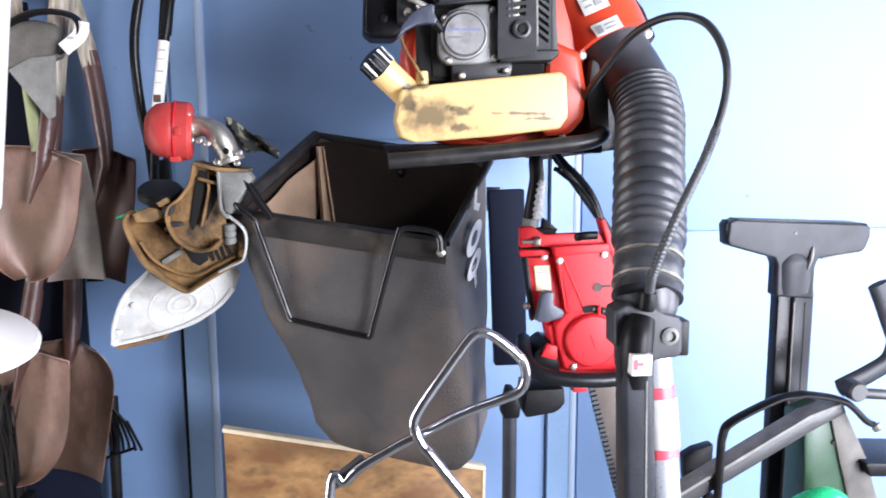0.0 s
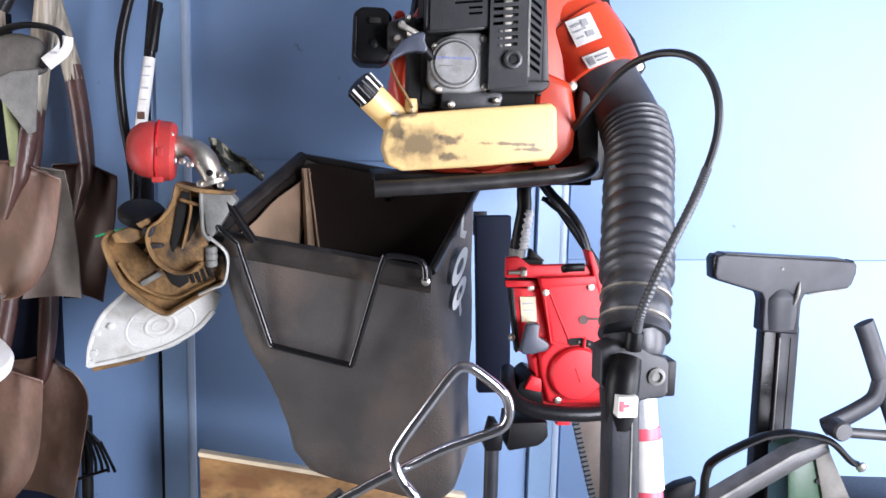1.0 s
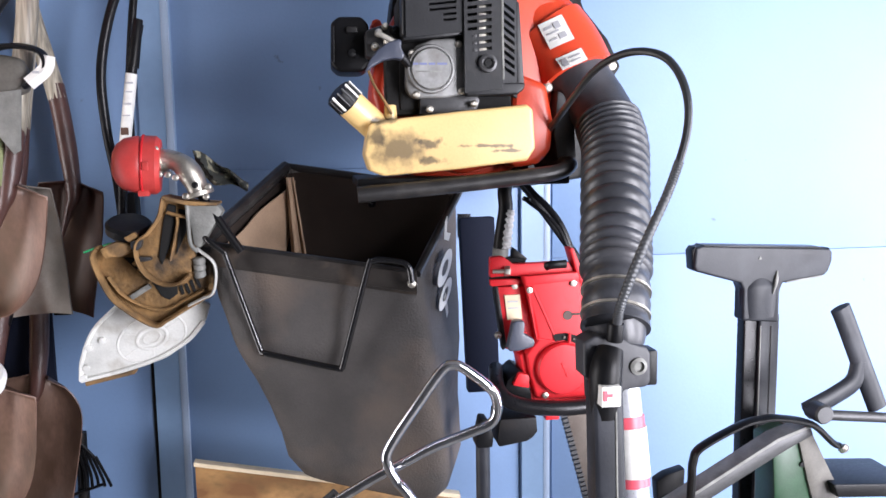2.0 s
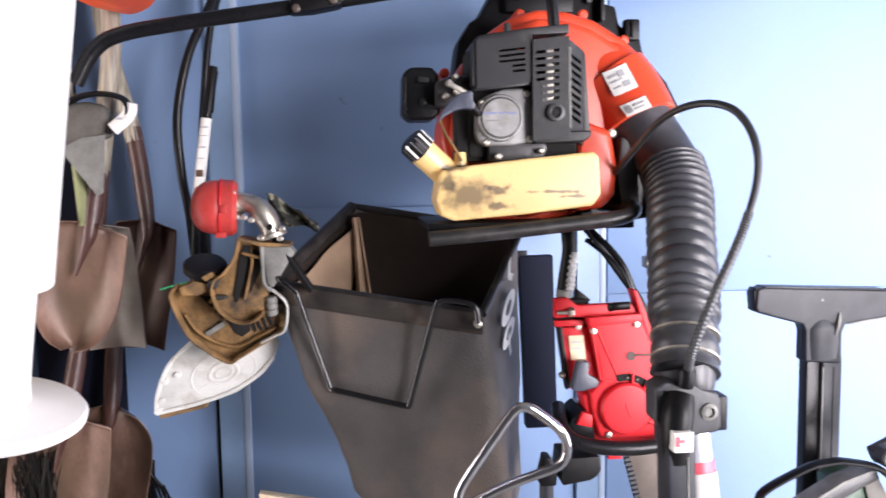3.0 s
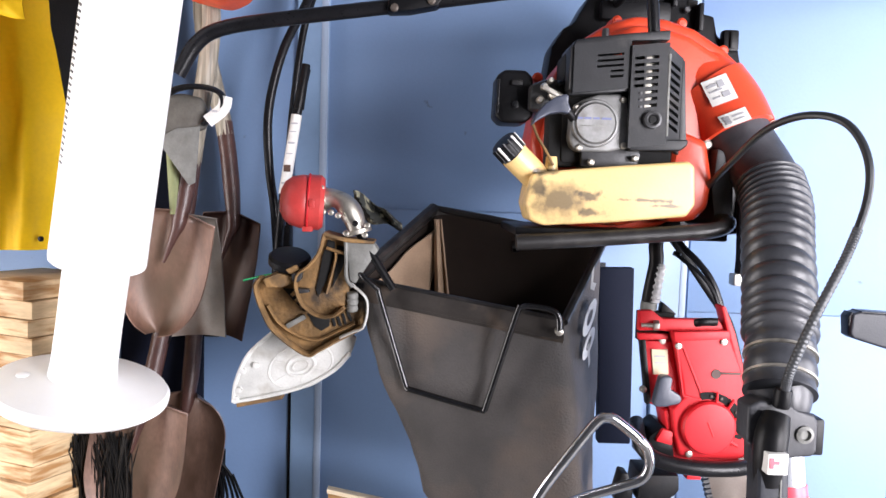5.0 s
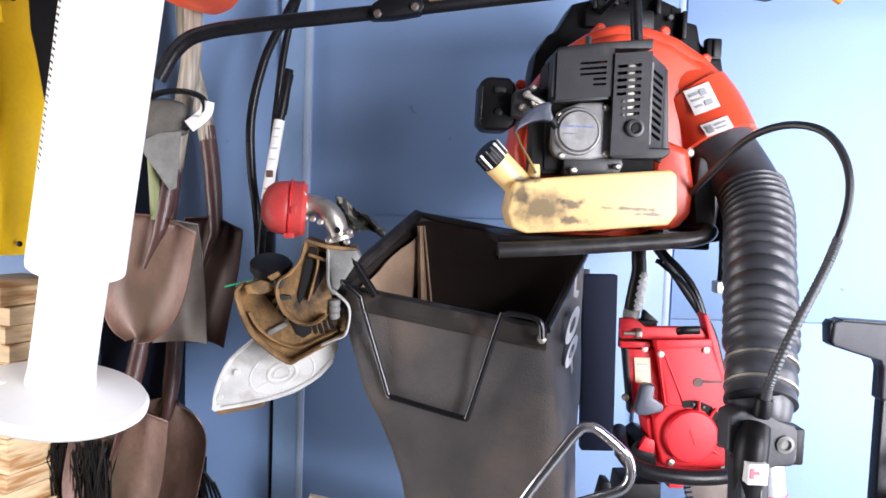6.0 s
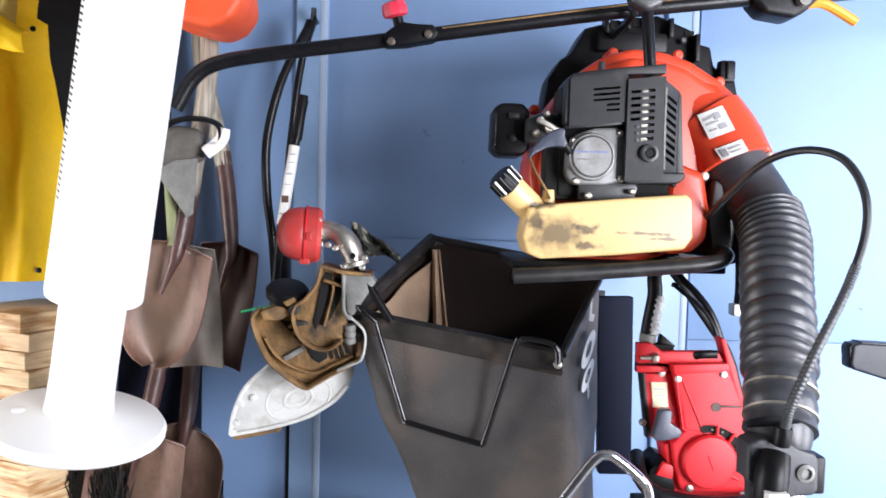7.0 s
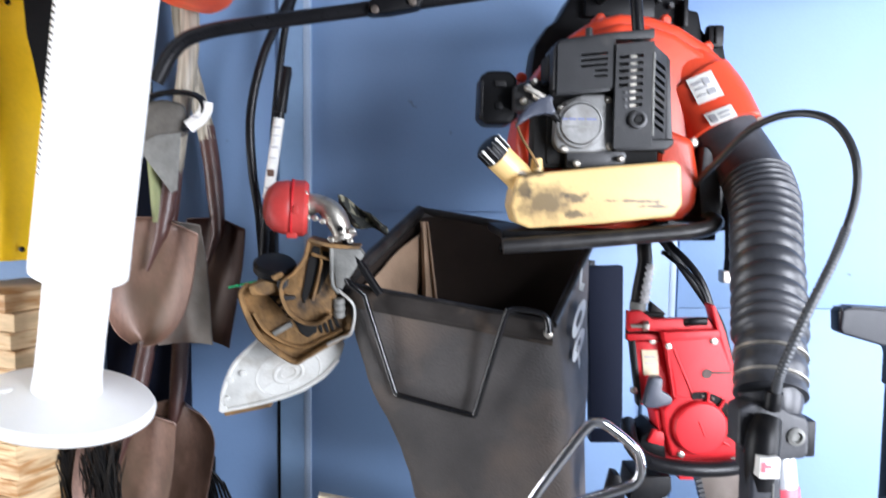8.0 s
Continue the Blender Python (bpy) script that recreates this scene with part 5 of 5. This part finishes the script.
def rake():
    r = thing("garden_rake", (-0.68, 1.74, 0.8), "small black tined garden rake behind the shovels", "rake")
    for k in range(6):
        a = Vector((-0.712 + 0.009 * k, 1.75, 0.88 - 0.006 * k))
        part("tine", sweep([a, a + Vector((0.008 + 0.003 * k, 0, -0.055)), a + Vector((0.012 + 0.004 * k, -0.012, -0.095 + 0.006 * k))], 0.0035, 6), BLACK, r)
    part("bar", rod((-0.72, 1.75, 0.765), (-0.648, 1.735, 0.792), 0.0035), BLACK, r)
    part("bar", rod((-0.695, 1.75, 0.88), (-0.668, 1.75, 0.845), 0.0035), BLACK, r)
    part("handle", rod((-0.71, 1.755, 0.0), (-0.70, 1.77, 0.9), 0.012), BLACK, r)


rake()


def broom():
    b = thing("black_broom", (-0.95, 1.66, 0.7), "worn black bristle broom standing behind the shovels", "broom")
    o = bmesh.new()
    rnd = random.Random(5)
    for k in range(420):
        x = -1.0 + 0.14 * rnd.random()
        y = 1.63 + 0.05 * rnd.random()
        t = 0.955 + 0.03 * rnd.random()
        sweep([(x, y, 0.72), (x + rnd.uniform(-0.01, 0.01), y, 0.86), (x + rnd.uniform(-0.035, 0.03), y - 0.01, t)], 0.0016, 3, o, n=3)
    tagged(part("bristles", o, BRISTLE, b), kind="stuff")
    part("head", box((-1.02, 1.62, 0.68), (-0.84, 1.69, 0.73), 0.01), BLACK, b)
    part("handle", rod((-0.93, 1.655, 0.0), (-0.93, 1.655, 0.7), 0.013), WOOD, b)
    d = thing("plastic_sheet", (-0.8, 1.74, 0.0), "dark grey plastic sheet behind the shovels", "sheet")
    part("sheet", prism([(-0.92, 1.75), (-0.81, 1.75), (-0.805, 1.26), (-0.735, 1.25), (-0.73, 0.0), (-0.92, 0.0)], 1.745, 1.755, 0.003), NAVY, d)


broom()


# ---- tower fan ----
def tower_fan():
    lo, hi = Vector((-0.845, 1.37, 1.146)), Vector((-0.69, 1.266, 2.02))
    ax = (hi - lo).normalized()
    f = thing("tower_fan", lo, "white plastic tower fan with round base, hung from above", "fan")
    base = part("base", lathe([(0.05, -0.02), (0.142, -0.019), (0.150, -0.012), (0.151, -0.002), (0.145, 0.006), (0.1, 0.015), (0.064, 0.022)], lo, ax, 56), WHITE, f)
    part("neck", lathe([(0.058, 0.0), (0.055, 0.03), (0.054, 0.1), (0.0545, 0.2), (0.058, 0.25)], lo + ax * 0.02, ax, 36), WHITE, f)
    body = part("body", lathe([(0.055, 0.002), (0.075, 0.0), (0.0785, 0.003), (0.0795, 0.009), (0.078, 0.2), (0.0765, 0.5), (0.075, 0.66), (0.064, 0.69)], lo + ax * 0.228, ax, 44), WHITE, f)
    side = (Vector((-0.78, -0.62, 0)) - ax * Vector((-0.78, -0.62, 0)).dot(ax)).normalized()
    for k in range(44):
        p = lo + ax * (0.40 + 0.0105 * k) + side * (0.0762 - 0.00003 * k)
        tang = ax.cross(side)
        part("grille_slot", rod(p - tang * 0.006, p + tang * 0.006 - ax * 0.002, 0.0027, sides=6), GREYBAR, body)
    side2 = (Vector((0.75, -0.66, 0)) - ax * Vector((0.75, -0.66, 0)).dot(ax)).normalized()
    for k in range(3):
        p = lo + side2 * 0.0745 + ax.cross(side2) * (0.012 * k - 0.01)
        part("louvre", rod(p + ax * 0.58, p + ax * 0.86, 0.0022, sides=6), OFFWHITE, body)
    part("button", lathe([(0.012, 0), (0.012, 0.01), (0.008, 0.012)], lo + ax * 0.02 + Vector((-0.09, -0.03, 0)), ax, 16), WHITE, base)
    part("hanging_cord", sweep([hi + ax * 0.01, hi + Vector((0.0, 0, 0.2)), Vector((hi.x, hi.y, TOP))], 0.004, 8), PAPER, f)


tower_fan()


# ---- coats ----
def coat(name, label, m, x0, x1, y, z0, z1, seed, amp):
    c = thing(name, ((x0 + x1) / 2, y, z1), label, "coat")
    w = x1 - x0

    def place(u, v):
        narrow = 1 - 0.28 * max(0, 0.25 - v) / 0.25
        x = (x0 + x1) / 2 + (u - 0.5) * w * narrow
        fold = amp * (math.sin(u * 21 + seed + 1.5 * math.sin(v * 4)) * (0.3 + 0.5 * v) + 0.9 * noise.noise(Vector((u * 9, v * 4, seed))) + 0.35 * noise.noise(Vector((u * 20, v * 13, seed))))
        return Vector((x + 0.012 * math.sin(v * 7 + seed), y - 0.05 * math.sin(math.pi * u) + fold, z1 + (z0 - z1) * v + 0.02 * u))

    part("body", sheet(place, 60, 50, 0.003), m, c, smooth=80)
    return c, place


def raincoat():
    c = thing("yellow_raincoat", (-1.2, 1.66, 2.0), "yellow rubber raincoat hanging in folds with snap buttons", "coat")
    zs = [2.12, 2.002, 1.957, 1.918, 1.906, 1.835, 1.712, 1.64, 1.523, 1.36]
    xs = [-1.13, -1.098, -1.076, -1.08, -1.057, -1.054, -1.03, -1.016, -1.025, -1.04]

    def wrinkle(u, v, k):
        p = Vector((u * 5, v * 3.2, k))
        return 0.014 * noise.noise(p) + 0.006 * noise.noise(p * 2.3) + 0.002 * noise.noise(p * 6)

    def back(u, v):
        z = 2.12 + (1.362 - 2.12) * v
        edge = float(np.interp(-z, [-q for q in zs], xs))
        x = -1.42 + (edge + 1.42) * u
        roll = 0.03 * max(0, u - 0.85) / 0.15
        fold = 0.008 * math.sin(24 * u + 2.2 * v) * (0.35 + 0.65 * v) * (1 - 0.5 * u)
        return Vector((x, 1.675 - 0.03 * math.sin(math.pi * u) + fold + roll + wrinkle(u, v, 1.0), z - 0.012 * (1 - u) * v))

    part("back", sheet(back, 70, 60, 0.003), YELLOW, c, smooth=80)

    def sleeve(u, v):
        x = -1.30 + 0.168 * u + 0.012 * math.sin(5 * v) - 0.02 * (1 - v) * u
        low = 1.40 + 0.04 * u + 0.014 * math.sin(9 * u)
        fold = 0.012 * math.sin(9 * u + 5 * v) + wrinkle(u * 0.6, v, 7.0)
        return Vector((x, 1.625 - 0.045 * math.sin(math.pi * min(1, 0.12 + u * 0.88)) + fold, 1.86 + (low - 1.86) * v))

    part("sleeve", sheet(sleeve, 30, 44, 0.004), YELLOW, c, smooth=80)

    def hood(u, v):
        a = -0.6 + 3.4 * v
        r = 0.036 * (0.8 + 0.35 * math.sin(4 * u))
        return Vector((-1.3 + 0.25 * u, 1.6 - r * math.sin(a) + 0.5 * wrinkle(u * 2, v, 4.0), 1.905 - 0.045 * u + 1.25 * r * math.cos(a) - 0.01 * math.sin(8 * u)))

    part("collar_roll", sheet(hood, 30, 14, 0.004), YELLOW, c, smooth=80)
    part("hood_lining", sheet(lambda u, v: Vector((-1.3 + 0.215 * u + 0.02 * math.sin(3 * v), 1.615 + 0.018 * math.sin(17 * u + 2 * v) + wrinkle(u, v, 9.0), 2.12 - 0.22 * v - 0.02 * u)), 30, 20, 0.003), YELLOW_LINING, c, "dull olive-yellow lining of the hood", smooth=80)
    for x, z in ((-1.064, 1.888), (-1.052, 1.386)):
        part("snap_button", lathe([(0.006, 0), (0.006, 0.003), (0.003, 0.004)], (x, 1.655, z), (0, -1, 0), 12), BLACK, c)


raincoat()
coat("black_jacket", "black jacket hanging behind the raincoat", BLACKCLOTH, -1.6, -0.85, 1.77, 1.40, 2.3, 3.0, 0.012)
peg((-1.28, 0, 2.1), 0.1)


def orange_cover():
    o = thing("orange_hard_hat", (-0.66, 1.5, 1.9), "orange plastic helmet shell hung at the top of the shovels", "helmet")
    part("shell", prism([(-0.77, 1.90), (-0.715, 1.872), (-0.64, 1.856), (-0.605, 1.872), (-0.582, 1.905), (-0.59, 1.97), (-0.62, 2.06), (-0.7, 2.1), (-0.77, 2.05)], 1.44, 1.60, 0.03, seg=5), ORANGE_BAG, o)
    part("strap", sweep([(-0.68, 1.5, 2.08), (-0.68, 1.6, 2.14), (-0.68, 1.82, 2.16)], 0.006, 8), BLACK, o)


orange_cover()


# ---- lumber, boards ----
def lumber():
    s = thing("lumber_stack", (-1.05, 1.62, 0.0), "tall stack of short sawn lumber offcuts", "lumber")
    rnd = random.Random(11)
    z = 0.0
    k = 0
    while z < 1.29:
        h = 0.0375 + rnd.uniform(-0.002, 0.002)
        jig = rnd.uniform(-0.008, 0.008)
        turn = pose(0, 0, 0, 0, 0, -24 + rnd.uniform(-2, 2)).to_3x3()
        b = part("board", box((-1.17 + jig, 1.57 + rnd.uniform(-0.006, 0.006), z), (-0.97 + jig, 1.77, z + h - 0.0015), 0.0025, turn=turn), LUMBER, s)
        z += h
        k += 1


lumber()


def boards():
    b = thing("strand_board", (-0.15, 1.6, 0.0), "offcut of brown strand board with pale cut edge", "board")
    part("sheet", prism([(-0.428, 0.885), (0.114, 0.774), (0.10, 0.0), (-0.42, 0.0)], 1.582, 1.60, 0.001), OSB, b)
    part("cut_edge", prism([(-0.430, 0.8865), (0.1155, 0.7755), (0.1155, 0.7665), (-0.4305, 0.878)], 1.580, 1.6015, 0.0005), PALE, b)
    part("cut_edge", prism([(0.1095, 0.766), (0.1155, 0.766), (0.1015, 0.0), (0.0955, 0.0)], 1.580, 1.6015, 0.0005), PALE, b)
    # dark navy slab fills the dark strip right of the bag
    n = thing("navy_slab", (0.16, 1.65, 0.985), "dark navy slab hung on the wall beside the black bag", "board")
    part("slab", prism([(0.127, 1.363), (0.202, 1.365), (0.212, 0.985), (0.142, 0.985)], 1.62, 1.65, 0.004), NAVY, n)


boards()
peg((0.17, 0, 1.33), 0.17, 0.006)


# ---- overhead trimmer ----
def pole_tool():
    p = thing("string_trimmer", (0.1, 1.36, 1.88), "black shafted trimmer hung level across the wall with red knob", "trimmer")
    part("shaft", sweep([(-0.672, 1.35, 1.698), (-0.64, 1.35, 1.752), (-0.597, 1.35, 1.778), (-0.5, 1.35, 1.797), (-0.299, 1.35, 1.827), (0.088, 1.35, 1.887), (0.36, 1.35, 1.922), (0.75, 1.35, 1.975), (1.1, 1.35, 2.022)], 0.0128, 16), RUBBER, p, "black steel shaft, bent at one end")
    part("edge_line", sweep([(-0.22, 1.3385, 1.846), (0.088, 1.3385, 1.8945), (0.3, 1.3385, 1.922)], 0.0016, 6), DIRT, p)
    cl = part("coupler", prism([(-0.318, 1.812), (-0.315, 1.835), (-0.29, 1.853), (-0.262, 1.85), (-0.235, 1.85), (-0.225, 1.835), (-0.232, 1.825), (-0.28, 1.815)], 1.328, 1.372, 0.005), BLACK, p, "black clamp coupler")
    part("knob_stem", rod((-0.292, 1.345, 1.845), (-0.298, 1.342, 1.87), 0.009), BLACK, cl)
    part("knob", lathe([(0.012, 0), (0.021, 0.003), (0.023, 0.012), (0.02, 0.024), (0.008, 0.028)], (-0.298, 1.342, 1.862), (-0.25, -0.1, 1), 9), PINKKNOB, cl, "red plastic knob")
    for x, z in ((-0.305, 1.818), (-0.243, 1.832)):
        part("bolt", lathe([(0.007, 0), (0.007, 0.008), (0.004, 0.01)], (x, 1.33, z), (0, -1, 0), 8), BARSTEEL, cl)
    h = part("trigger_housing", prism([(0.31, 1.945), (0.305, 1.905), (0.325, 1.885), (0.375, 1.878), (0.395, 1.89), (0.42, 1.915), (0.5, 1.925), (0.6, 1.94), (0.6, 1.98), (0.4, 1.96)], 1.32, 1.38, 0.01, seg=3), BLACK, p, "black trigger housing")
    part("trigger", sweep([(0.395, 1.34, 1.905), (0.425, 1.335, 1.908), (0.455, 1.335, 1.896), (0.487, 1.335, 1.878)], 0.0085, 10), AMBER, h, "orange throttle trigger")
    part("bushing", lathe([(0.010, 0), (0.010, 0.02)], (0.385, 1.325, 1.906), (0, -1, 0), 12), GALV, h)
    peg((0.098, 0, 1.868), 0.48, 0.006)
    peg((1.0, 0, 1.99), 0.48, 0.006)


pole_tool()


# ---- wand, cart and chrome frame ----
def wand():
    w = thing("vacuum_wand", (0.67, 1.36, 0.0), "black plastic T-shaped floor head on an upright tube", "vacuum wand")
    head = part("head", prism([(0.505, 1.324), (0.518, 1.328), (0.744, 1.317), (0.766, 1.315), (0.773, 1.307), (0.771, 1.29), (0.762, 1.266), (0.7, 1.258), (0.678, 1.255), (0.672, 1.24), (0.672, 1.181), (0.6, 1.187), (0.6, 1.244), (0.594, 1.257), (0.55, 1.269), (0.508, 1.281), (0.503, 1.29)], 1.318, 1.352, 0.010, seg=4), TUBEGREY, w)
    part("end_cap", prism([(0.503, 1.284), (0.5, 1.318), (0.506, 1.327), (0.511, 1.326), (0.509, 1.282)], 1.322, 1.35, 0.003), RUBBER, head)
    part("end_cap", prism([(0.776, 1.308), (0.769, 1.317), (0.763, 1.27), (0.768, 1.27), (0.776, 1.292)], 1.322, 1.35, 0.003), RUBBER, head)
    part("brush_strip", prism([(0.52, 1.3295), (0.75, 1.3195), (0.75, 1.316), (0.52, 1.326)], 1.318, 1.352, 0.0015), RUBBER, head)
    part("underside", prism([(0.685, 1.2575), (0.757, 1.2665), (0.757, 1.2625), (0.685, 1.2535)], 1.32, 1.35, 0.0015), GALV, head)
    part("hood", sweep([(0.634, 1.334, 1.298), (0.634, 1.331, 1.262), (0.636, 1.33, 1.225), (0.637, 1.332, 1.192)], lambda t: 0.004 + 0.033 * min(1.0, 2.2 * t), 32, flat=(1.0, 0.5)), TUBEGREY, head, "raised middle of the head")
    # pale sliver paints the highlight on the right of the neck
    part("neck_highlight", sweep([(0.664, 1.316, 1.278), (0.661, 1.314, 1.258), (0.655, 1.3135, 1.236)], lambda t: 0.001 + 0.0024 * math.sin(3.1 * t), 8), GALV, head, "pale painted highlight on the neck")
    part("badge", prism([(0.627, 1.3), (0.633, 1.2995), (0.63, 1.306)], 1.3165, 1.3185, 0), GALV, head)
    part("tube", prism([(0.636, 1.2), (0.677, 1.198), (0.677, 0.0), (0.638, 0.0)], 1.322, 1.352, 0.007, seg=3), TUBEGREY, w)
    part("tube", prism([(0.61, 1.2), (0.64, 1.2), (0.642, 0.0), (0.612, 0.0)], 1.33, 1.358, 0.006, seg=3), RUBBER, w)
    part("seam", rod((0.639, 1.3235, 1.175), (0.641, 1.3235, 0.3), 0.0016, sides=6), GALV, w)
    part("seam", rod((0.659, 1.3215, 1.175), (0.66, 1.3215, 0.3), 0.0012, sides=6), RUBBER, w)


wand()


def cart():
    c = thing("folding_cart", (0.6, 1.2, 0.0), "folded black metal cart with green body and bent handle", "cart")
    part("frame_bar", prism([(0.30, 0.836), (0.595, 1.004), (0.66, 1.026), (0.665, 1.012), (0.61, 0.985), (0.30, 0.81)], 1.19, 1.22, 0.003), GREYBAR, c, "grey metal frame bar")
    part("bar_edge", prism([(0.30, 0.8435), (0.597, 1.012), (0.66, 1.033), (0.66, 1.027), (0.597, 1.005), (0.30, 0.837)], 1.186, 1.224, 0.001), GALV, c)
    part("loop_handle", sweep([(0.437, 1.18, 0.82), (0.44, 1.18, 0.946), (0.442, 1.18, 0.985), (0.456, 1.18, 1.009), (0.527, 1.18, 1.043), (0.564, 1.18, 1.05), (0.592, 1.178, 1.051), (0.649, 1.175, 1.038), (0.688, 1.172, 1.004), (0.7, 1.17, 0.998)], 0.007, 10, flat=(0.8, 1.6)), BLACK, c, "black loop handle")
    part("tip", lathe([(0.005, 0), (0.009, 0.003), (0.009, 0.01), (0.004, 0.013)], (0.699, 1.166, 1.0), (0.5, -0.5, -0.6), 12), STEEL, c)
    part("lever", sweep([(0.71, 1.2, 1.23), (0.724, 1.2, 1.2), (0.75, 1.2, 1.14), (0.79, 1.2, 1.05)], 0.019, 14, flat=(0.95, 0.5)), TUBEGREY, c, "bent flat grey lever")
    part("lever_branch", sweep([(0.752, 1.2, 1.135), (0.742, 1.2, 1.1), (0.71, 1.2, 1.078), (0.655, 1.2, 1.052)], 0.018, 14, flat=(0.9, 0.55)), TUBEGREY, c)
    part("pivot", lathe([(0.014, -0.02), (0.017, -0.016), (0.017, 0.016), (0.014, 0.02)], (0.668, 1.185, 1.055), (0, -1, 0), 20), GREYBAR, c)
    part("cross_bar", rod((0.665, 1.185, 1.05), (0.86, 1.19, 1.028), 0.009), GREYBAR, c)
    body = part("body", prism([(0.598, 1.0), (0.641, 1.016), (0.666, 0.926), (0.69, 0.84), (0.69, 0.5), (0.6, 0.5), (0.606, 0.9)], 1.205, 1.27, 0.006), GREEN, c, "dark green plastic body")
    part("side_panel", prism([(0.639, 1.018), (0.668, 1.016), (0.716, 0.924), (0.745, 0.84), (0.745, 0.5), (0.69, 0.5), (0.69, 0.84), (0.664, 0.926)], 1.2, 1.275, 0.005), MUDGREY, body, "grey-brown dusty side panel")
    part("screw", lathe([(0.005, 0), (0.005, 0.004)], (0.655, 1.206, 0.955), (0, -1, 0), 10), BLACK, body)
    part("green_cap", sweep([(0.56, 1.16, 0.865), (0.60, 1.14, 0.88), (0.64, 1.15, 0.875)], lambda t: 0.014 + 0.012 * math.sin(3.1 * t), 18), BRIGHTGREEN, c, "glossy bright green cap")
    part("shelf", prism([(0.70, 0.925), (0.86, 0.915), (0.86, 0.89), (0.71, 0.9)], 1.18, 1.3, 0.004), BLACK, c)
    part("flap", prism([(0.425, 0.906), (0.445, 0.918), (0.48, 0.927), (0.478, 0.87), (0.43, 0.855)], 1.285, 1.31, 0.004), BLACK, c, "black plastic flap")
    part("flap_stem", rod((0.45, 1.3, 0.875), (0.44, 1.21, 0.86), 0.01), BLACK, c)
    part("leg", rod((0.31, 1.205, 0.83), (0.3, 1.205, 0.0), 0.012), GREYBAR, c)
    part("leg", rod((0.69, 1.24, 0.55), (0.69, 1.24, 0.0), 0.014), GREYBAR, c)


cart()


def chrome_frame():
    w = thing("chrome_walker", (0.0, 1.05, 0.0), "bent chrome tube frame standing before the bag", "walker frame")
    part("tube", sweep([(0.1, 1.0, 0.0), (0.07, 1.02, 0.75), (0.04, 1.03, 0.9), (-0.044, 1.045, 1.022), (-0.064, 1.05, 1.047), (-0.076, 1.05, 1.077), (-0.065, 1.05, 1.105), (-0.022, 1.05, 1.166), (0.006, 1.05, 1.202), (0.02, 1.05, 1.207), (0.034, 1.05, 1.202), (0.068, 1.05, 1.175), (0.08, 1.053, 1.158), (0.083, 1.056, 1.135), (0.074, 1.06, 1.116), (0.043, 1.065, 1.102), (-0.005, 1.07, 1.084), (-0.052, 1.075, 1.06), (-0.112, 1.08, 1.028), (-0.17, 1.085, 0.985), (-0.2, 1.09, 0.9), (-0.22, 1.1, 0.0)], 0.0073, 14, n=7), CHROME, w)
    part("grip", sweep([(-0.145, 1.1, 1.01), (-0.19, 1.1, 0.975)], 0.010, 12), GREYBAR, w)
    b = thing("black_stand", (0.105, 1.3, 0.0), "black upright tube with a pointed clamp", "stand")
    part("tube", rod((0.108, 1.28, 0.0), (0.106, 1.28, 1.02), 0.0125), TUBEGREY, b)
    part("clamp", prism([(0.09, 1.01), (0.1, 1.052), (0.112, 1.05), (0.122, 1.02), (0.12, 1.0), (0.092, 1.0)], 1.262, 1.298, 0.004), BLACK, b)


chrome_frame()
